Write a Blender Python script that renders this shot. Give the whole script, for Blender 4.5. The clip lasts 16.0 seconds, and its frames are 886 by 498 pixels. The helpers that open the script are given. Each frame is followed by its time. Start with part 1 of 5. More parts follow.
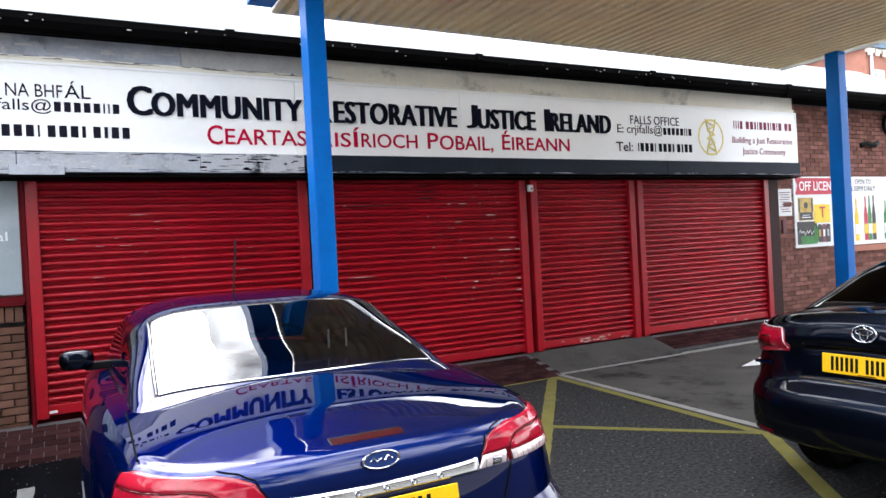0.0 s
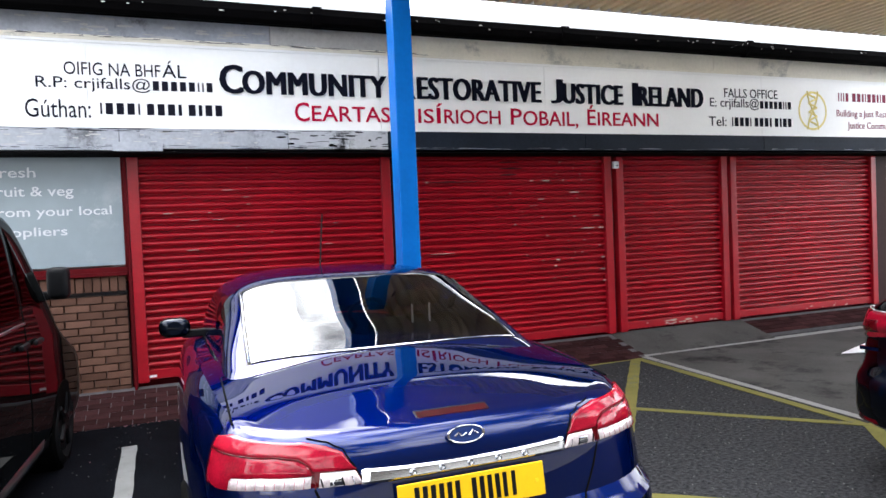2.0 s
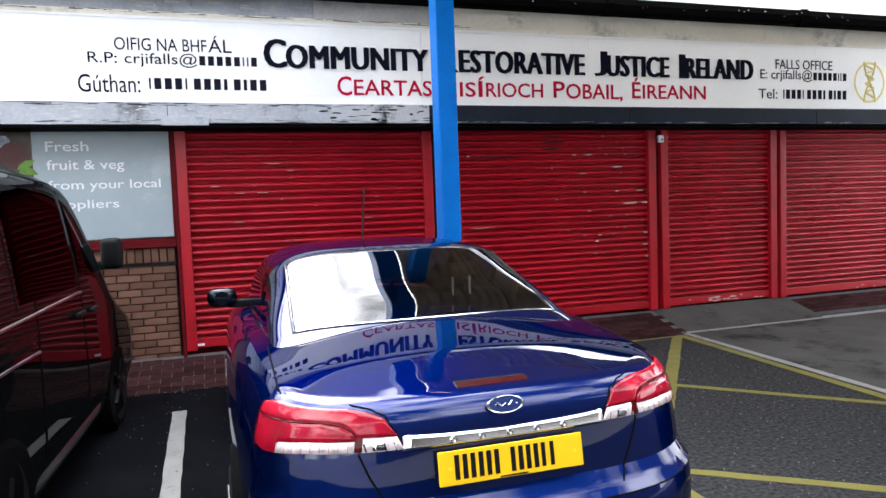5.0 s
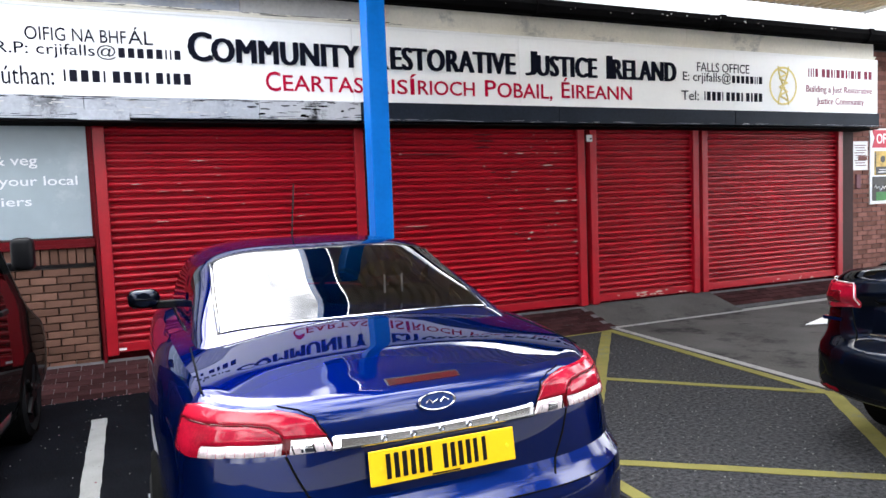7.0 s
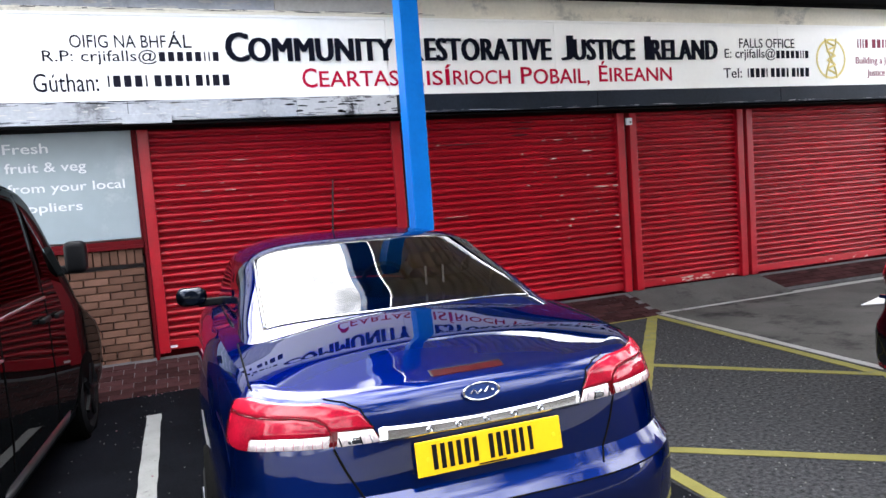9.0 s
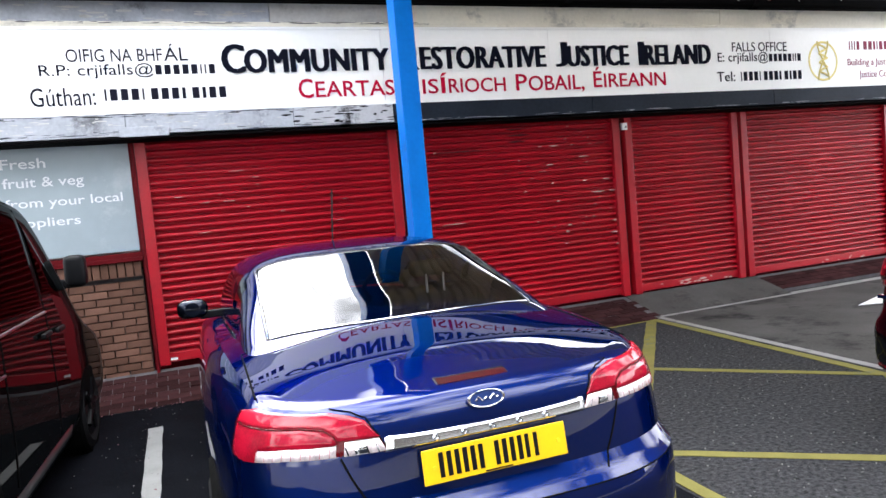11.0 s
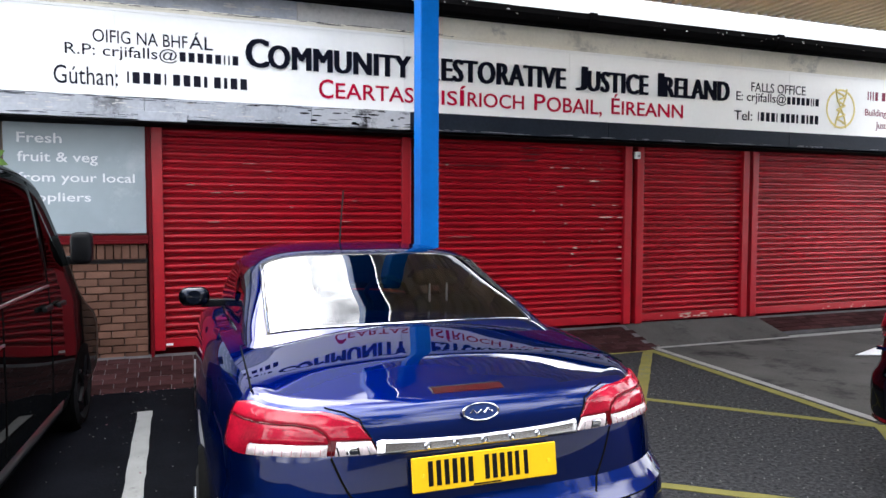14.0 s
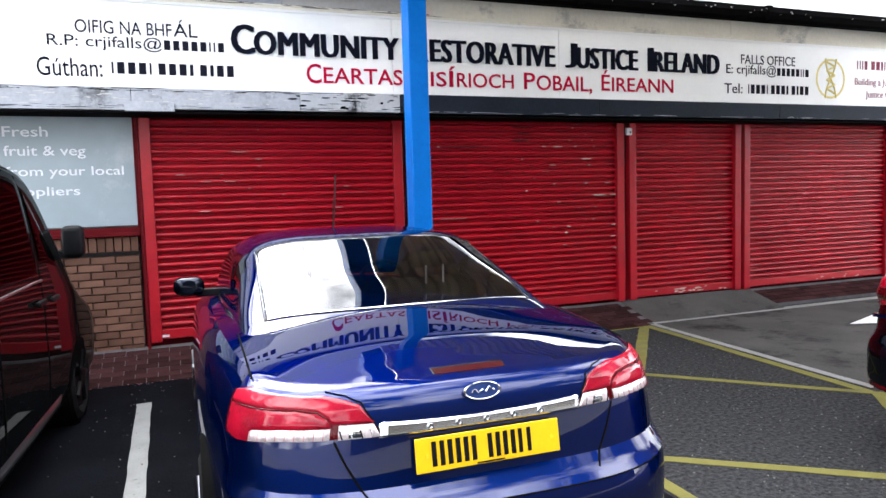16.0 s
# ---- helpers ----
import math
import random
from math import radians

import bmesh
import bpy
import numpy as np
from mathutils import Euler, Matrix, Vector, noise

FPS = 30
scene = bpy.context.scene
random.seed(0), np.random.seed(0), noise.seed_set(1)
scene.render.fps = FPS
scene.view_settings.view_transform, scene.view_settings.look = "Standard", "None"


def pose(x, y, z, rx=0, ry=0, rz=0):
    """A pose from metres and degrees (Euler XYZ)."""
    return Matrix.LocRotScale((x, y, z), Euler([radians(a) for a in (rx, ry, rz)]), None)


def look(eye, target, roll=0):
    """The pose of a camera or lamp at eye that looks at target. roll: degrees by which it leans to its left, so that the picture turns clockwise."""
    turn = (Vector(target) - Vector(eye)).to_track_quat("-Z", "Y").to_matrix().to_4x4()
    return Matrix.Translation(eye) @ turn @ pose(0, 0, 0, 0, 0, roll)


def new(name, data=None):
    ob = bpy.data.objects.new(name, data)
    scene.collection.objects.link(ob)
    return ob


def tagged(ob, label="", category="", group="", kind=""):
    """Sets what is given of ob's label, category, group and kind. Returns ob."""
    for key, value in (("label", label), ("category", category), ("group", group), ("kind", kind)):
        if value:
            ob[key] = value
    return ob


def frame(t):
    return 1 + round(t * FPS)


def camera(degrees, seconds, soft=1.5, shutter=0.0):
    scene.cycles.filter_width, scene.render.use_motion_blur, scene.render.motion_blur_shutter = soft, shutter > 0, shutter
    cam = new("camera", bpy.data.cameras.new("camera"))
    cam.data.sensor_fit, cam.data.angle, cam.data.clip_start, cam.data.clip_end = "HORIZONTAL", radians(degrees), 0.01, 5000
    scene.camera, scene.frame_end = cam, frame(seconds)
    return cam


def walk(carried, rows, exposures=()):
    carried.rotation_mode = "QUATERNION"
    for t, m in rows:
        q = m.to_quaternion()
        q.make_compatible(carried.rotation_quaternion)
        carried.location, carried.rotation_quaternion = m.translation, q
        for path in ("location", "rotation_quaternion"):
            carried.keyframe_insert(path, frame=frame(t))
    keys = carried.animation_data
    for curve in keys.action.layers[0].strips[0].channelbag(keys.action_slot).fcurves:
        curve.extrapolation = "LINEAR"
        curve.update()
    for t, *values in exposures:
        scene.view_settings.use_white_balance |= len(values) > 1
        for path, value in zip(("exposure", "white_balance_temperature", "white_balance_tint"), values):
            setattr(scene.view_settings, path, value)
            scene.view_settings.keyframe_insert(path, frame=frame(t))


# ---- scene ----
cam = camera(64.9, 16.0)
PATH = [
    (0, (-0.204, -7.646, 1.668), (0.737, -5.881, 1.661), -3.0),
    (0.5, (-0.21, -7.638, 1.664), (0.671, -5.843, 1.661), -3.4),
    (1, (-0.215, -7.635, 1.663), (0.622, -5.819, 1.649), -2.7),
    (1.5, (-0.213, -7.621, 1.655), (0.593, -5.792, 1.599), -2.0),
    (1.75, (-0.215, -7.616, 1.657), (0.576, -5.780, 1.582), -2.2),
    (2, (-0.217, -7.61, 1.659), (0.515, -5.75, 1.599), -2.4),
    (2.2, (-0.222, -7.615, 1.659), (0.419, -5.721, 1.605), -2.6),
    (2.5, (-0.229, -7.623, 1.659), (0.336, -5.706, 1.58), -2.9),
    (3, (-0.227, -7.633, 1.659), (0.268, -5.698, 1.545), -3.2),
    (3.5, (-0.235, -7.635, 1.661), (0.268, -5.701, 1.563), -2.4),
    (4, (-0.236, -7.64, 1.658), (0.256, -5.704, 1.554), -2.5),
    (4.5, (-0.236, -7.642, 1.658), (0.244, -5.703, 1.548), -3.0),
    (5, (-0.23, -7.634, 1.654), (0.39, -5.737, 1.526), -2.1),
    (7.5, (-0.203, -7.602, 1.633), (0.594, -5.773, 1.498), -2.2),
    (8, (-0.201, -7.597, 1.631), (0.531, -5.741, 1.486), -3.4),
    (8.5, (-0.199, -7.599, 1.632), (0.489, -5.728, 1.475), -4.0),
    (11, (-0.223, -7.609, 1.642), (0.473, -5.739, 1.505), -5.2),
    (11.5, (-0.241, -7.612, 1.641), (0.31, -5.694, 1.505), -2.5),
    (12, (-0.246, -7.604, 1.644), (0.193, -5.657, 1.508), -1.4),
    (12.2, (-0.264, -7.620, 1.652), (0.070, -5.651, 1.546), -1.4),
    (12.35, (-0.277, -7.631, 1.657), (-0.028, -5.649, 1.560), -1.5),
    (12.5, (-0.29, -7.643, 1.663), (-0.175, -5.647, 1.6), -1.5),
    (12.7, (-0.278, -7.648, 1.662), (-0.213, -5.650, 1.593), -1.1),
    (12.85, (-0.269, -7.651, 1.661), (-0.151, -5.657, 1.577), -0.7),
    (13, (-0.26, -7.655, 1.66), (-0.053, -5.667, 1.58), -0.4),
    (13.2, (-0.259, -7.647, 1.654), (0.125, -5.685, 1.577), -0.1),
    (13.5, (-0.258, -7.634, 1.645), (0.269, -5.706, 1.571), 0.4),
    (14, (-0.251, -7.618, 1.64), (0.441, -5.744, 1.536), 0.1),
    (14.5, (-0.244, -7.61, 1.64), (0.557, -5.781, 1.527), -0.5),
    (15, (-0.237, -7.6, 1.637), (0.583, -5.78, 1.513), -1.2),
    (15.5, (-0.236, -7.598, 1.631), (0.533, -5.757, 1.5), -1.9),
    (16, (-0.255, -7.597, 1.626), (0.453, -5.733, 1.475), -1.7),
]
EXPOSURE = [(0, 0.76), (1.0, 0.86), (2.5, 0.81), (3.5, 0.71), (4.5, 0.76), (5.0, 0.86), (7.5, 1.11), (8.5, 1.16), (11.0, 1.16), (12.0, 1.12), (12.5, 1.06), (12.8, 0.76), (13.5, 0.81), (14.0, 0.86), (15.0, 1.06), (16.0, 1.06)]
walk(cam, [(t, look(eye, target, roll)) for t, eye, target, roll in PATH], EXPOSURE)

# ---- light ----
SUN_EL, SUN_AZ = radians(54), radians(350)
SUN_DIR = (math.sin(SUN_AZ) * math.cos(SUN_EL), math.cos(SUN_AZ) * math.cos(SUN_EL), math.sin(SUN_EL))
world = bpy.data.worlds.new("world")
scene.world = world
world.use_nodes = True
wt = world.node_tree
wt.nodes.clear()
w_out = wt.nodes.new("ShaderNodeOutputWorld")
w_bg = wt.nodes.new("ShaderNodeBackground")
w_sky = wt.nodes.new("ShaderNodeTexSky")
w_sky.sky_type, w_sky.sun_disc = "NISHITA", False
w_sky.sun_elevation, w_sky.sun_rotation = SUN_EL, SUN_AZ
w_co = wt.nodes.new("ShaderNodeTexCoord")
w_noise = wt.nodes.new("ShaderNodeTexNoise")
w_noise.inputs["Scale"].default_value = 3.4
w_noise.inputs["Detail"].default_value = 7.0
w_noise.inputs["Roughness"].default_value = 0.58
w_ramp = wt.nodes.new("ShaderNodeValToRGB")
w_ramp.color_ramp.elements[0].position, w_ramp.color_ramp.elements[1].position = 0.43, 0.60
w_mix = wt.nodes.new("ShaderNodeMix")
w_mix.data_type = "RGBA"
# thin broken cloud, brighter towards the sun that stands behind the shop
w_dot = wt.nodes.new("ShaderNodeVectorMath")
w_dot.operation = "DOT_PRODUCT"
w_dot.inputs[1].default_value = SUN_DIR
w_pos = wt.nodes.new("ShaderNodeMath")
w_pos.operation = "MAXIMUM"
w_pos.inputs[1].default_value = 0.0
w_pow = wt.nodes.new("ShaderNodeMath")
w_pow.operation = "POWER"
w_pow.inputs[1].default_value = 3.0
w_glow = wt.nodes.new("ShaderNodeMath")
w_glow.operation = "MULTIPLY_ADD"
w_glow.inputs[1].default_value, w_glow.inputs[2].default_value = 1.35, 1.0
w_cloud = wt.nodes.new("ShaderNodeVectorMath")
w_cloud.operation = "SCALE"
w_cloud.inputs[0].default_value = (46.0, 47.0, 49.5)
wt.links.new(w_co.outputs["Generated"], w_dot.inputs[0])
wt.links.new(w_dot.outputs["Value"], w_pos.inputs[0])
wt.links.new(w_pos.outputs[0], w_pow.inputs[0])
wt.links.new(w_pow.outputs[0], w_glow.inputs[0])
wt.links.new(w_glow.outputs[0], w_cloud.inputs["Scale"])
wt.links.new(w_cloud.outputs[0], w_mix.inputs[7])
wt.links.new(w_co.outputs["Generated"], w_noise.inputs["Vector"])
wt.links.new(w_noise.outputs["Fac"], w_ramp.inputs["Fac"])
wt.links.new(w_ramp.outputs["Color"], w_mix.inputs[0])
wt.links.new(w_sky.outputs["Color"], w_mix.inputs[6])
wt.links.new(w_mix.outputs[2], w_bg.inputs["Color"])
w_bg.inputs["Strength"].default_value = 0.085
wt.links.new(w_bg.outputs["Background"], w_out.inputs["Surface"])
sun = new("sun", bpy.data.lights.new("sun", "SUN"))
sun.data.energy, sun.data.angle, sun.data.color = 1.2, radians(30), (1.0, 0.96, 0.9)
sun.matrix_world = look((0, 0, 0), tuple(-v for v in SUN_DIR))


# ---- materials ----
def mat(name, base, rough=0.6, metal=0.0, var=0.15, scale=8.0, fine=90.0, bump=0.0, coat=0.0, spec=None, crough=0.015, cior=1.7, island=False, rnd=0.0, blotch=None, blotch_at=0.6, edge=None):
    """A principled material: base colour varied by a coarse and a fine noise, optional blotches (stains, glare on the
    poster), bump and piece-to-piece variation.
    """
    m = bpy.data.materials.new(name)
    m.use_nodes = True
    nt = m.node_tree
    p = nt.nodes["Principled BSDF"]
    p.inputs["Roughness"].default_value = rough
    p.inputs["Metallic"].default_value = metal
    p.inputs["Specular IOR Level"].default_value = spec if spec is not None else (0.02 if rough > 0.7 else 0.25)
    p.inputs["Coat Weight"].default_value = coat
    if edge is not None:
        p.inputs["Specular Tint"].default_value = (*edge, 1)
    p.inputs["Coat Roughness"].default_value = crough
    p.inputs["Coat IOR"].default_value = cior
    co = nt.nodes.new("ShaderNodeTexCoord")
    n1 = nt.nodes.new("ShaderNodeTexNoise")
    n1.inputs["Scale"].default_value, n1.inputs["Detail"].default_value = scale, 6
    n2 = nt.nodes.new("ShaderNodeTexNoise")
    n2.inputs["Scale"].default_value, n2.inputs["Detail"].default_value = fine, 3
    for n in (n1, n2):
        nt.links.new(co.outputs["Object"], n.inputs["Vector"])
    add = nt.nodes.new("ShaderNodeMath")
    add.operation = "MULTIPLY_ADD"
    nt.links.new(n2.outputs["Fac"], add.inputs[0])
    add.inputs[1].default_value = 0.6
    nt.links.new(n1.outputs["Fac"], add.inputs[2])
    rng = nt.nodes.new("ShaderNodeMapRange")
    rng.inputs["From Min"].default_value, rng.inputs["From Max"].default_value = 0.45, 1.15
    rng.inputs["To Min"].default_value, rng.inputs["To Max"].default_value = 1 - var, 1 + var
    nt.links.new(add.outputs[0], rng.inputs["Value"])
    fac = rng.outputs[0]
    if rnd:
        if island:
            src = nt.nodes.new("ShaderNodeNewGeometry").outputs["Random Per Island"]
        else:
            src = nt.nodes.new("ShaderNodeObjectInfo").outputs["Random"]
        r2 = nt.nodes.new("ShaderNodeMapRange")
        r2.inputs["To Min"].default_value, r2.inputs["To Max"].default_value = 1 - rnd, 1 + rnd
        nt.links.new(src, r2.inputs["Value"])
        mu = nt.nodes.new("ShaderNodeMath")
        mu.operation = "MULTIPLY"
        nt.links.new(fac, mu.inputs[0])
        nt.links.new(r2.outputs[0], mu.inputs[1])
        fac = mu.outputs[0]
    vm = nt.nodes.new("ShaderNodeVectorMath")
    vm.operation = "SCALE"
    vm.inputs[0].default_value = base
    nt.links.new(fac, vm.inputs["Scale"])
    col = vm.outputs[0]
    if blotch:
        n3 = nt.nodes.new("ShaderNodeTexNoise")
        n3.inputs["Scale"].default_value, n3.inputs["Detail"].default_value, n3.inputs["Roughness"].default_value = scale * 0.7, 9, 0.72
        nt.links.new(co.outputs["Object"], n3.inputs["Vector"])
        rp = nt.nodes.new("ShaderNodeMapRange")
        rp.inputs["From Min"].default_value, rp.inputs["From Max"].default_value = blotch_at - 0.04, blotch_at + 0.06
        nt.links.new(n3.outputs["Fac"], rp.inputs["Value"])
        mx = nt.nodes.new("ShaderNodeMix")
        mx.data_type = "RGBA"
        nt.links.new(rp.outputs[0], mx.inputs[0])
        nt.links.new(col, mx.inputs[6])
        mx.inputs[7].default_value = (*blotch, 1)
        col = mx.outputs[2]
    nt.links.new(col, p.inputs["Base Color"])
    if bump:
        b = nt.nodes.new("ShaderNodeBump")
        b.inputs["Strength"].default_value, b.inputs["Distance"].default_value = bump, 0.006
        nt.links.new(add.outputs[0], b.inputs["Height"])
        nt.links.new(b.outputs[0], p.inputs["Normal"])
    return m


def glass(name, tint, ior=1.5, rough=0.0):
    """A thin pane: clear, tinted, with a mirror gloss by Fresnel."""
    m = bpy.data.materials.new(name)
    m.use_nodes = True
    nt = m.node_tree
    nt.nodes.clear()
    out = nt.nodes.new("ShaderNodeOutputMaterial")
    tr = nt.nodes.new("ShaderNodeBsdfTransparent")
    tr.inputs["Color"].default_value = (*tint, 1)
    gl = nt.nodes.new("ShaderNodeBsdfGlossy")
    gl.inputs["Roughness"].default_value = rough
    fr = nt.nodes.new("ShaderNodeFresnel")
    fr.inputs["IOR"].default_value = ior
    mx = nt.nodes.new("ShaderNodeMixShader")
    nt.links.new(fr.outputs[0], mx.inputs[0])
    nt.links.new(tr.outputs[0], mx.inputs[1])
    nt.links.new(gl.outputs[0], mx.inputs[2])
    nt.links.new(mx.outputs[0], out.inputs["Surface"])
    return m


M_BOUNCE = mat("pale_bounce_ground", (0.26, 0.255, 0.245), 0.85, var=0.2, scale=0.6, fine=20)
# near-black base carries the vehicles' shade on the bays, below asphalt's own tone
M_BAY_SHADED = mat("shaded_bay_asphalt", (0.0045, 0.005, 0.007), 0.95, var=0.7, scale=2.2, fine=70, bump=1.0, spec=0.04, blotch=(0.011, 0.011, 0.012), blotch_at=0.62)
M_ASPHALT = mat("asphalt", (0.036, 0.036, 0.038), 0.95, var=0.95, scale=34, fine=120, bump=1.0, spec=0.02, blotch=(0.02, 0.02, 0.021), blotch_at=0.66)
M_GRIT = mat("stone_grit", (0.10, 0.10, 0.097), 0.85, var=0.3, rnd=0.6, island=True)
M_CONCRETE = mat("concrete", (0.075, 0.073, 0.07), 0.85, var=0.35, scale=1.4, fine=60, bump=0.4, blotch=(0.026, 0.026, 0.026), blotch_at=0.57)
M_PAVER = mat("paver", (0.034, 0.0145, 0.015), 0.8, var=0.35, scale=6, fine=90, bump=0.4, rnd=0.35)
M_PAVER_J = mat("paver_stuff", (0.034, 0.0145, 0.015), 0.8, var=0.35, scale=6, fine=90, bump=0.4, rnd=0.35, island=True)
M_BRICK = mat("brick", (0.135, 0.0705, 0.051), 0.85, var=0.3, scale=7, fine=80, bump=0.5, rnd=0.32)
M_BRICK_J = mat("brick_stuff", (0.21, 0.102, 0.084), 0.85, var=0.3, scale=7, fine=80, bump=0.5, rnd=0.35, island=True)
# dim colour for the unseen block that cars reflect
M_REFLECT_DARK = mat("dark_reflection_block", (0.05, 0.046, 0.042), 0.9, var=0.3, scale=0.7, fine=8)
M_BRICK_FAR = mat("far_brick", (0.42, 0.2, 0.15), 0.9, var=0.2, scale=1.5, fine=30)
M_MORTAR = mat("mortar", (0.10, 0.095, 0.1), 0.9, var=0.3, bump=0.3)
M_SHUTTER = mat("red_shutter_paint", (0.37, 0.005, 0.015), 0.32, spec=0.38, var=0.24, scale=3, fine=50, bump=0.08, rnd=0.06)
M_SHUTTER_D = mat("dark_red_paint", (0.105, 0.0045, 0.0075), 0.5, spec=0.08, var=0.25, scale=4, fine=60)
M_CHIP = mat("bare_chip", (0.55, 0.45, 0.38), 0.7, var=0.35, scale=30, fine=200)
M_CHIP_D = mat("dark_scuff", (0.035, 0.012, 0.012), 0.7, var=0.3, scale=30, fine=200)
M_SIGN = mat("sign_white", (0.92, 0.92, 0.90), 0.35, var=0.035, scale=1.2, fine=20)
M_CREAM = mat("cream_board", (0.82, 0.78, 0.67), 0.6, var=0.12, scale=1.5, fine=25, blotch=(0.42, 0.41, 0.37), blotch_at=0.6)
M_GREYBOARD = mat("grey_board", (0.3875, 0.4062, 0.4437), 0.6, var=0.25, scale=3, fine=30, bump=0.2, blotch=(0.14, 0.145, 0.155), blotch_at=0.61)
M_PALEBOARD = mat("pale_grey_board", (0.52, 0.51, 0.49), 0.6, var=0.18, scale=2.5, fine=30, blotch=(0.3, 0.29, 0.27), blotch_at=0.6)
M_SLATE = mat("slate_fascia", (0.0156, 0.0208, 0.0312), 0.5, spec=0.08, var=0.3, scale=2, fine=30)
M_PEEL = mat("peeled_board", (0.48, 0.49, 0.52), 0.65, var=0.15, scale=5, fine=40, blotch=(0.035, 0.035, 0.04), blotch_at=0.57)
M_GUTTER = mat("black_gutter", (0.0022, 0.002, 0.0022), 0.8, var=0.3, scale=3, fine=30)
M_ROOF = mat("white_roof", (0.84, 0.84, 0.84), 0.6, var=0.06, scale=2, fine=30, blotch=(0.6, 0.6, 0.58), blotch_at=0.66)
M_NAVY = mat("letter_navy", (0.006, 0.007, 0.014), 0.6, var=0.2, spec=0.02)
M_RED = mat("letter_red", (0.468, 0.0052, 0.039), 0.6, var=0.1, spec=0.02)
M_INK = mat("letter_ink", (0.012, 0.012, 0.02), 0.6, var=0.1, spec=0.02)
M_FADE = mat("letter_faded", (0.17, 0.07, 0.085), 0.6, var=0.2, scale=30)
M_FADE_R = mat("letter_faded_red", (0.22, 0.025, 0.06), 0.6, var=0.2, scale=30)
M_GOLD = mat("gold_print", (0.78, 0.66, 0.26), 0.5, var=0.2, scale=20)
M_POST = mat("blue_post_paint", (0.00135, 0.135, 0.486), 0.35, spec=0.12, var=0.12, scale=3, fine=30, bump=0.05)
M_SHEET = mat("corrugated_sheet", (0.86, 0.78, 0.56), 0.6, metal=0.0, var=0.16, scale=1.5, fine=20, blotch=(0.45, 0.38, 0.26), blotch_at=0.68)


def let_light_through(m, tint, share):
    """Thin sheeting: a share of the light from above passes, tinted and scattered."""
    nt = m.node_tree
    tl_ = nt.nodes.new("ShaderNodeBsdfTranslucent")
    tl_.inputs["Color"].default_value = (*tint, 1)
    mx = nt.nodes.new("ShaderNodeMixShader")
    mx.inputs[0].default_value = share
    nt.links.new(nt.nodes["Principled BSDF"].outputs[0], mx.inputs[1])
    nt.links.new(tl_.outputs[0], mx.inputs[2])
    nt.links.new(mx.outputs[0], nt.nodes["Material Output"].inputs["Surface"])


let_light_through(M_SHEET, (0.85, 0.72, 0.48), 0.09)
M_WHITE = mat("white_paint", (0.82, 0.83, 0.84), 0.5, var=0.08)
M_ROADW = mat("road_white", (0.26, 0.26, 0.255), 0.8, var=0.15, scale=6, fine=90, bump=0.3, blotch=(0.12, 0.12, 0.12), blotch_at=0.62)
M_ROADY = mat("road_yellow", (0.17, 0.155, 0.05), 0.8, var=0.18, scale=6, fine=90, bump=0.3, blotch=(0.13, 0.125, 0.09), blotch_at=0.60)
M_CARBLUE = mat("metallic_blue", (0.0001, 0.0085, 0.078), 0.38, metal=0.85, var=0.06, scale=3, fine=900, coat=1.0, spec=0.0, crough=0.004, cior=1.47, edge=(0.0, 0.005, 0.05))
M_CARBLACK = mat("metallic_black", (0.006, 0.009, 0.018), 0.42, metal=1.0, var=0.06, fine=900, coat=0.6, crough=0.01, cior=1.45, edge=(0.0, 0.0, 0.0))
M_CARGREY = mat("metallic_dark_grey", (0.085, 0.10, 0.104), 0.33, metal=1.0, var=0.06, scale=2, fine=900, coat=0.5, crough=0.008, cior=1.38, edge=(0.0, 0.0, 0.0))
M_BLACK = mat("black_plastic", (0.006, 0.006, 0.007), 0.45, var=0.2, spec=0.1)
M_SEAM = mat("panel_gap", (0.004, 0.004, 0.004), 0.8, var=0.2)
M_RUBBER = mat("rubber", (0.016, 0.016, 0.017), 0.8, var=0.2)
M_CHROME = mat("chrome", (0.86, 0.87, 0.89), 0.07, metal=1.0, var=0.03)
M_ALLOY = mat("alloy", (0.5, 0.5, 0.52), 0.3, metal=1.0, var=0.08)
M_PLATE = mat("plate_yellow", (0.792, 0.462, 0.0088), 0.35, var=0.05)
M_LAMPRED = mat("lamp_red", (0.30, 0.004, 0.018), 0.2, var=0.5, scale=9, fine=140, coat=0.9, spec=0.05, cior=1.48)
M_LAMPDARK = mat("lamp_dark_red", (0.085, 0.0015, 0.004), 0.2, var=0.25, scale=14, fine=90, coat=0.4, spec=0.1, cior=1.4)
M_BRAKE = mat("unlit_brake_red", (0.028, 0.001, 0.002), 0.3, var=0.3, scale=20, fine=120, coat=0.3, spec=0.1, cior=1.4)
M_LAMPCLEAR = mat("lamp_clear", (0.68, 0.58, 0.58), 0.2, metal=0.2, var=0.5, scale=40, fine=200, coat=1.0)
M_BADGE = mat("badge_blue", (0.012, 0.03, 0.12), 0.2, var=0.1, coat=1.0)
M_SEAT = mat("seat_cloth", (0.014, 0.016, 0.020), 0.8, var=0.2, fine=200)
# the lighter patches are window glare put into the poster's colour
M_POSTERGREY = mat("poster_grey", (0.35, 0.41, 0.44), 0.3, var=0.12, scale=1.4, fine=6, blotch=(0.45, 0.5, 0.52), blotch_at=0.6)
M_POSTERW = mat("poster_white", (0.78, 0.79, 0.79), 0.4, var=0.05)
M_PHOTO = mat("poster_fruit", (0.035, 0.022, 0.015), 0.3, var=0.7, scale=5, fine=12, blotch=(0.10, 0.04, 0.025), blotch_at=0.56)
M_TOMATO = mat("print_tomato", (0.62, 0.16, 0.09), 0.35, var=0.5, scale=6, fine=14)
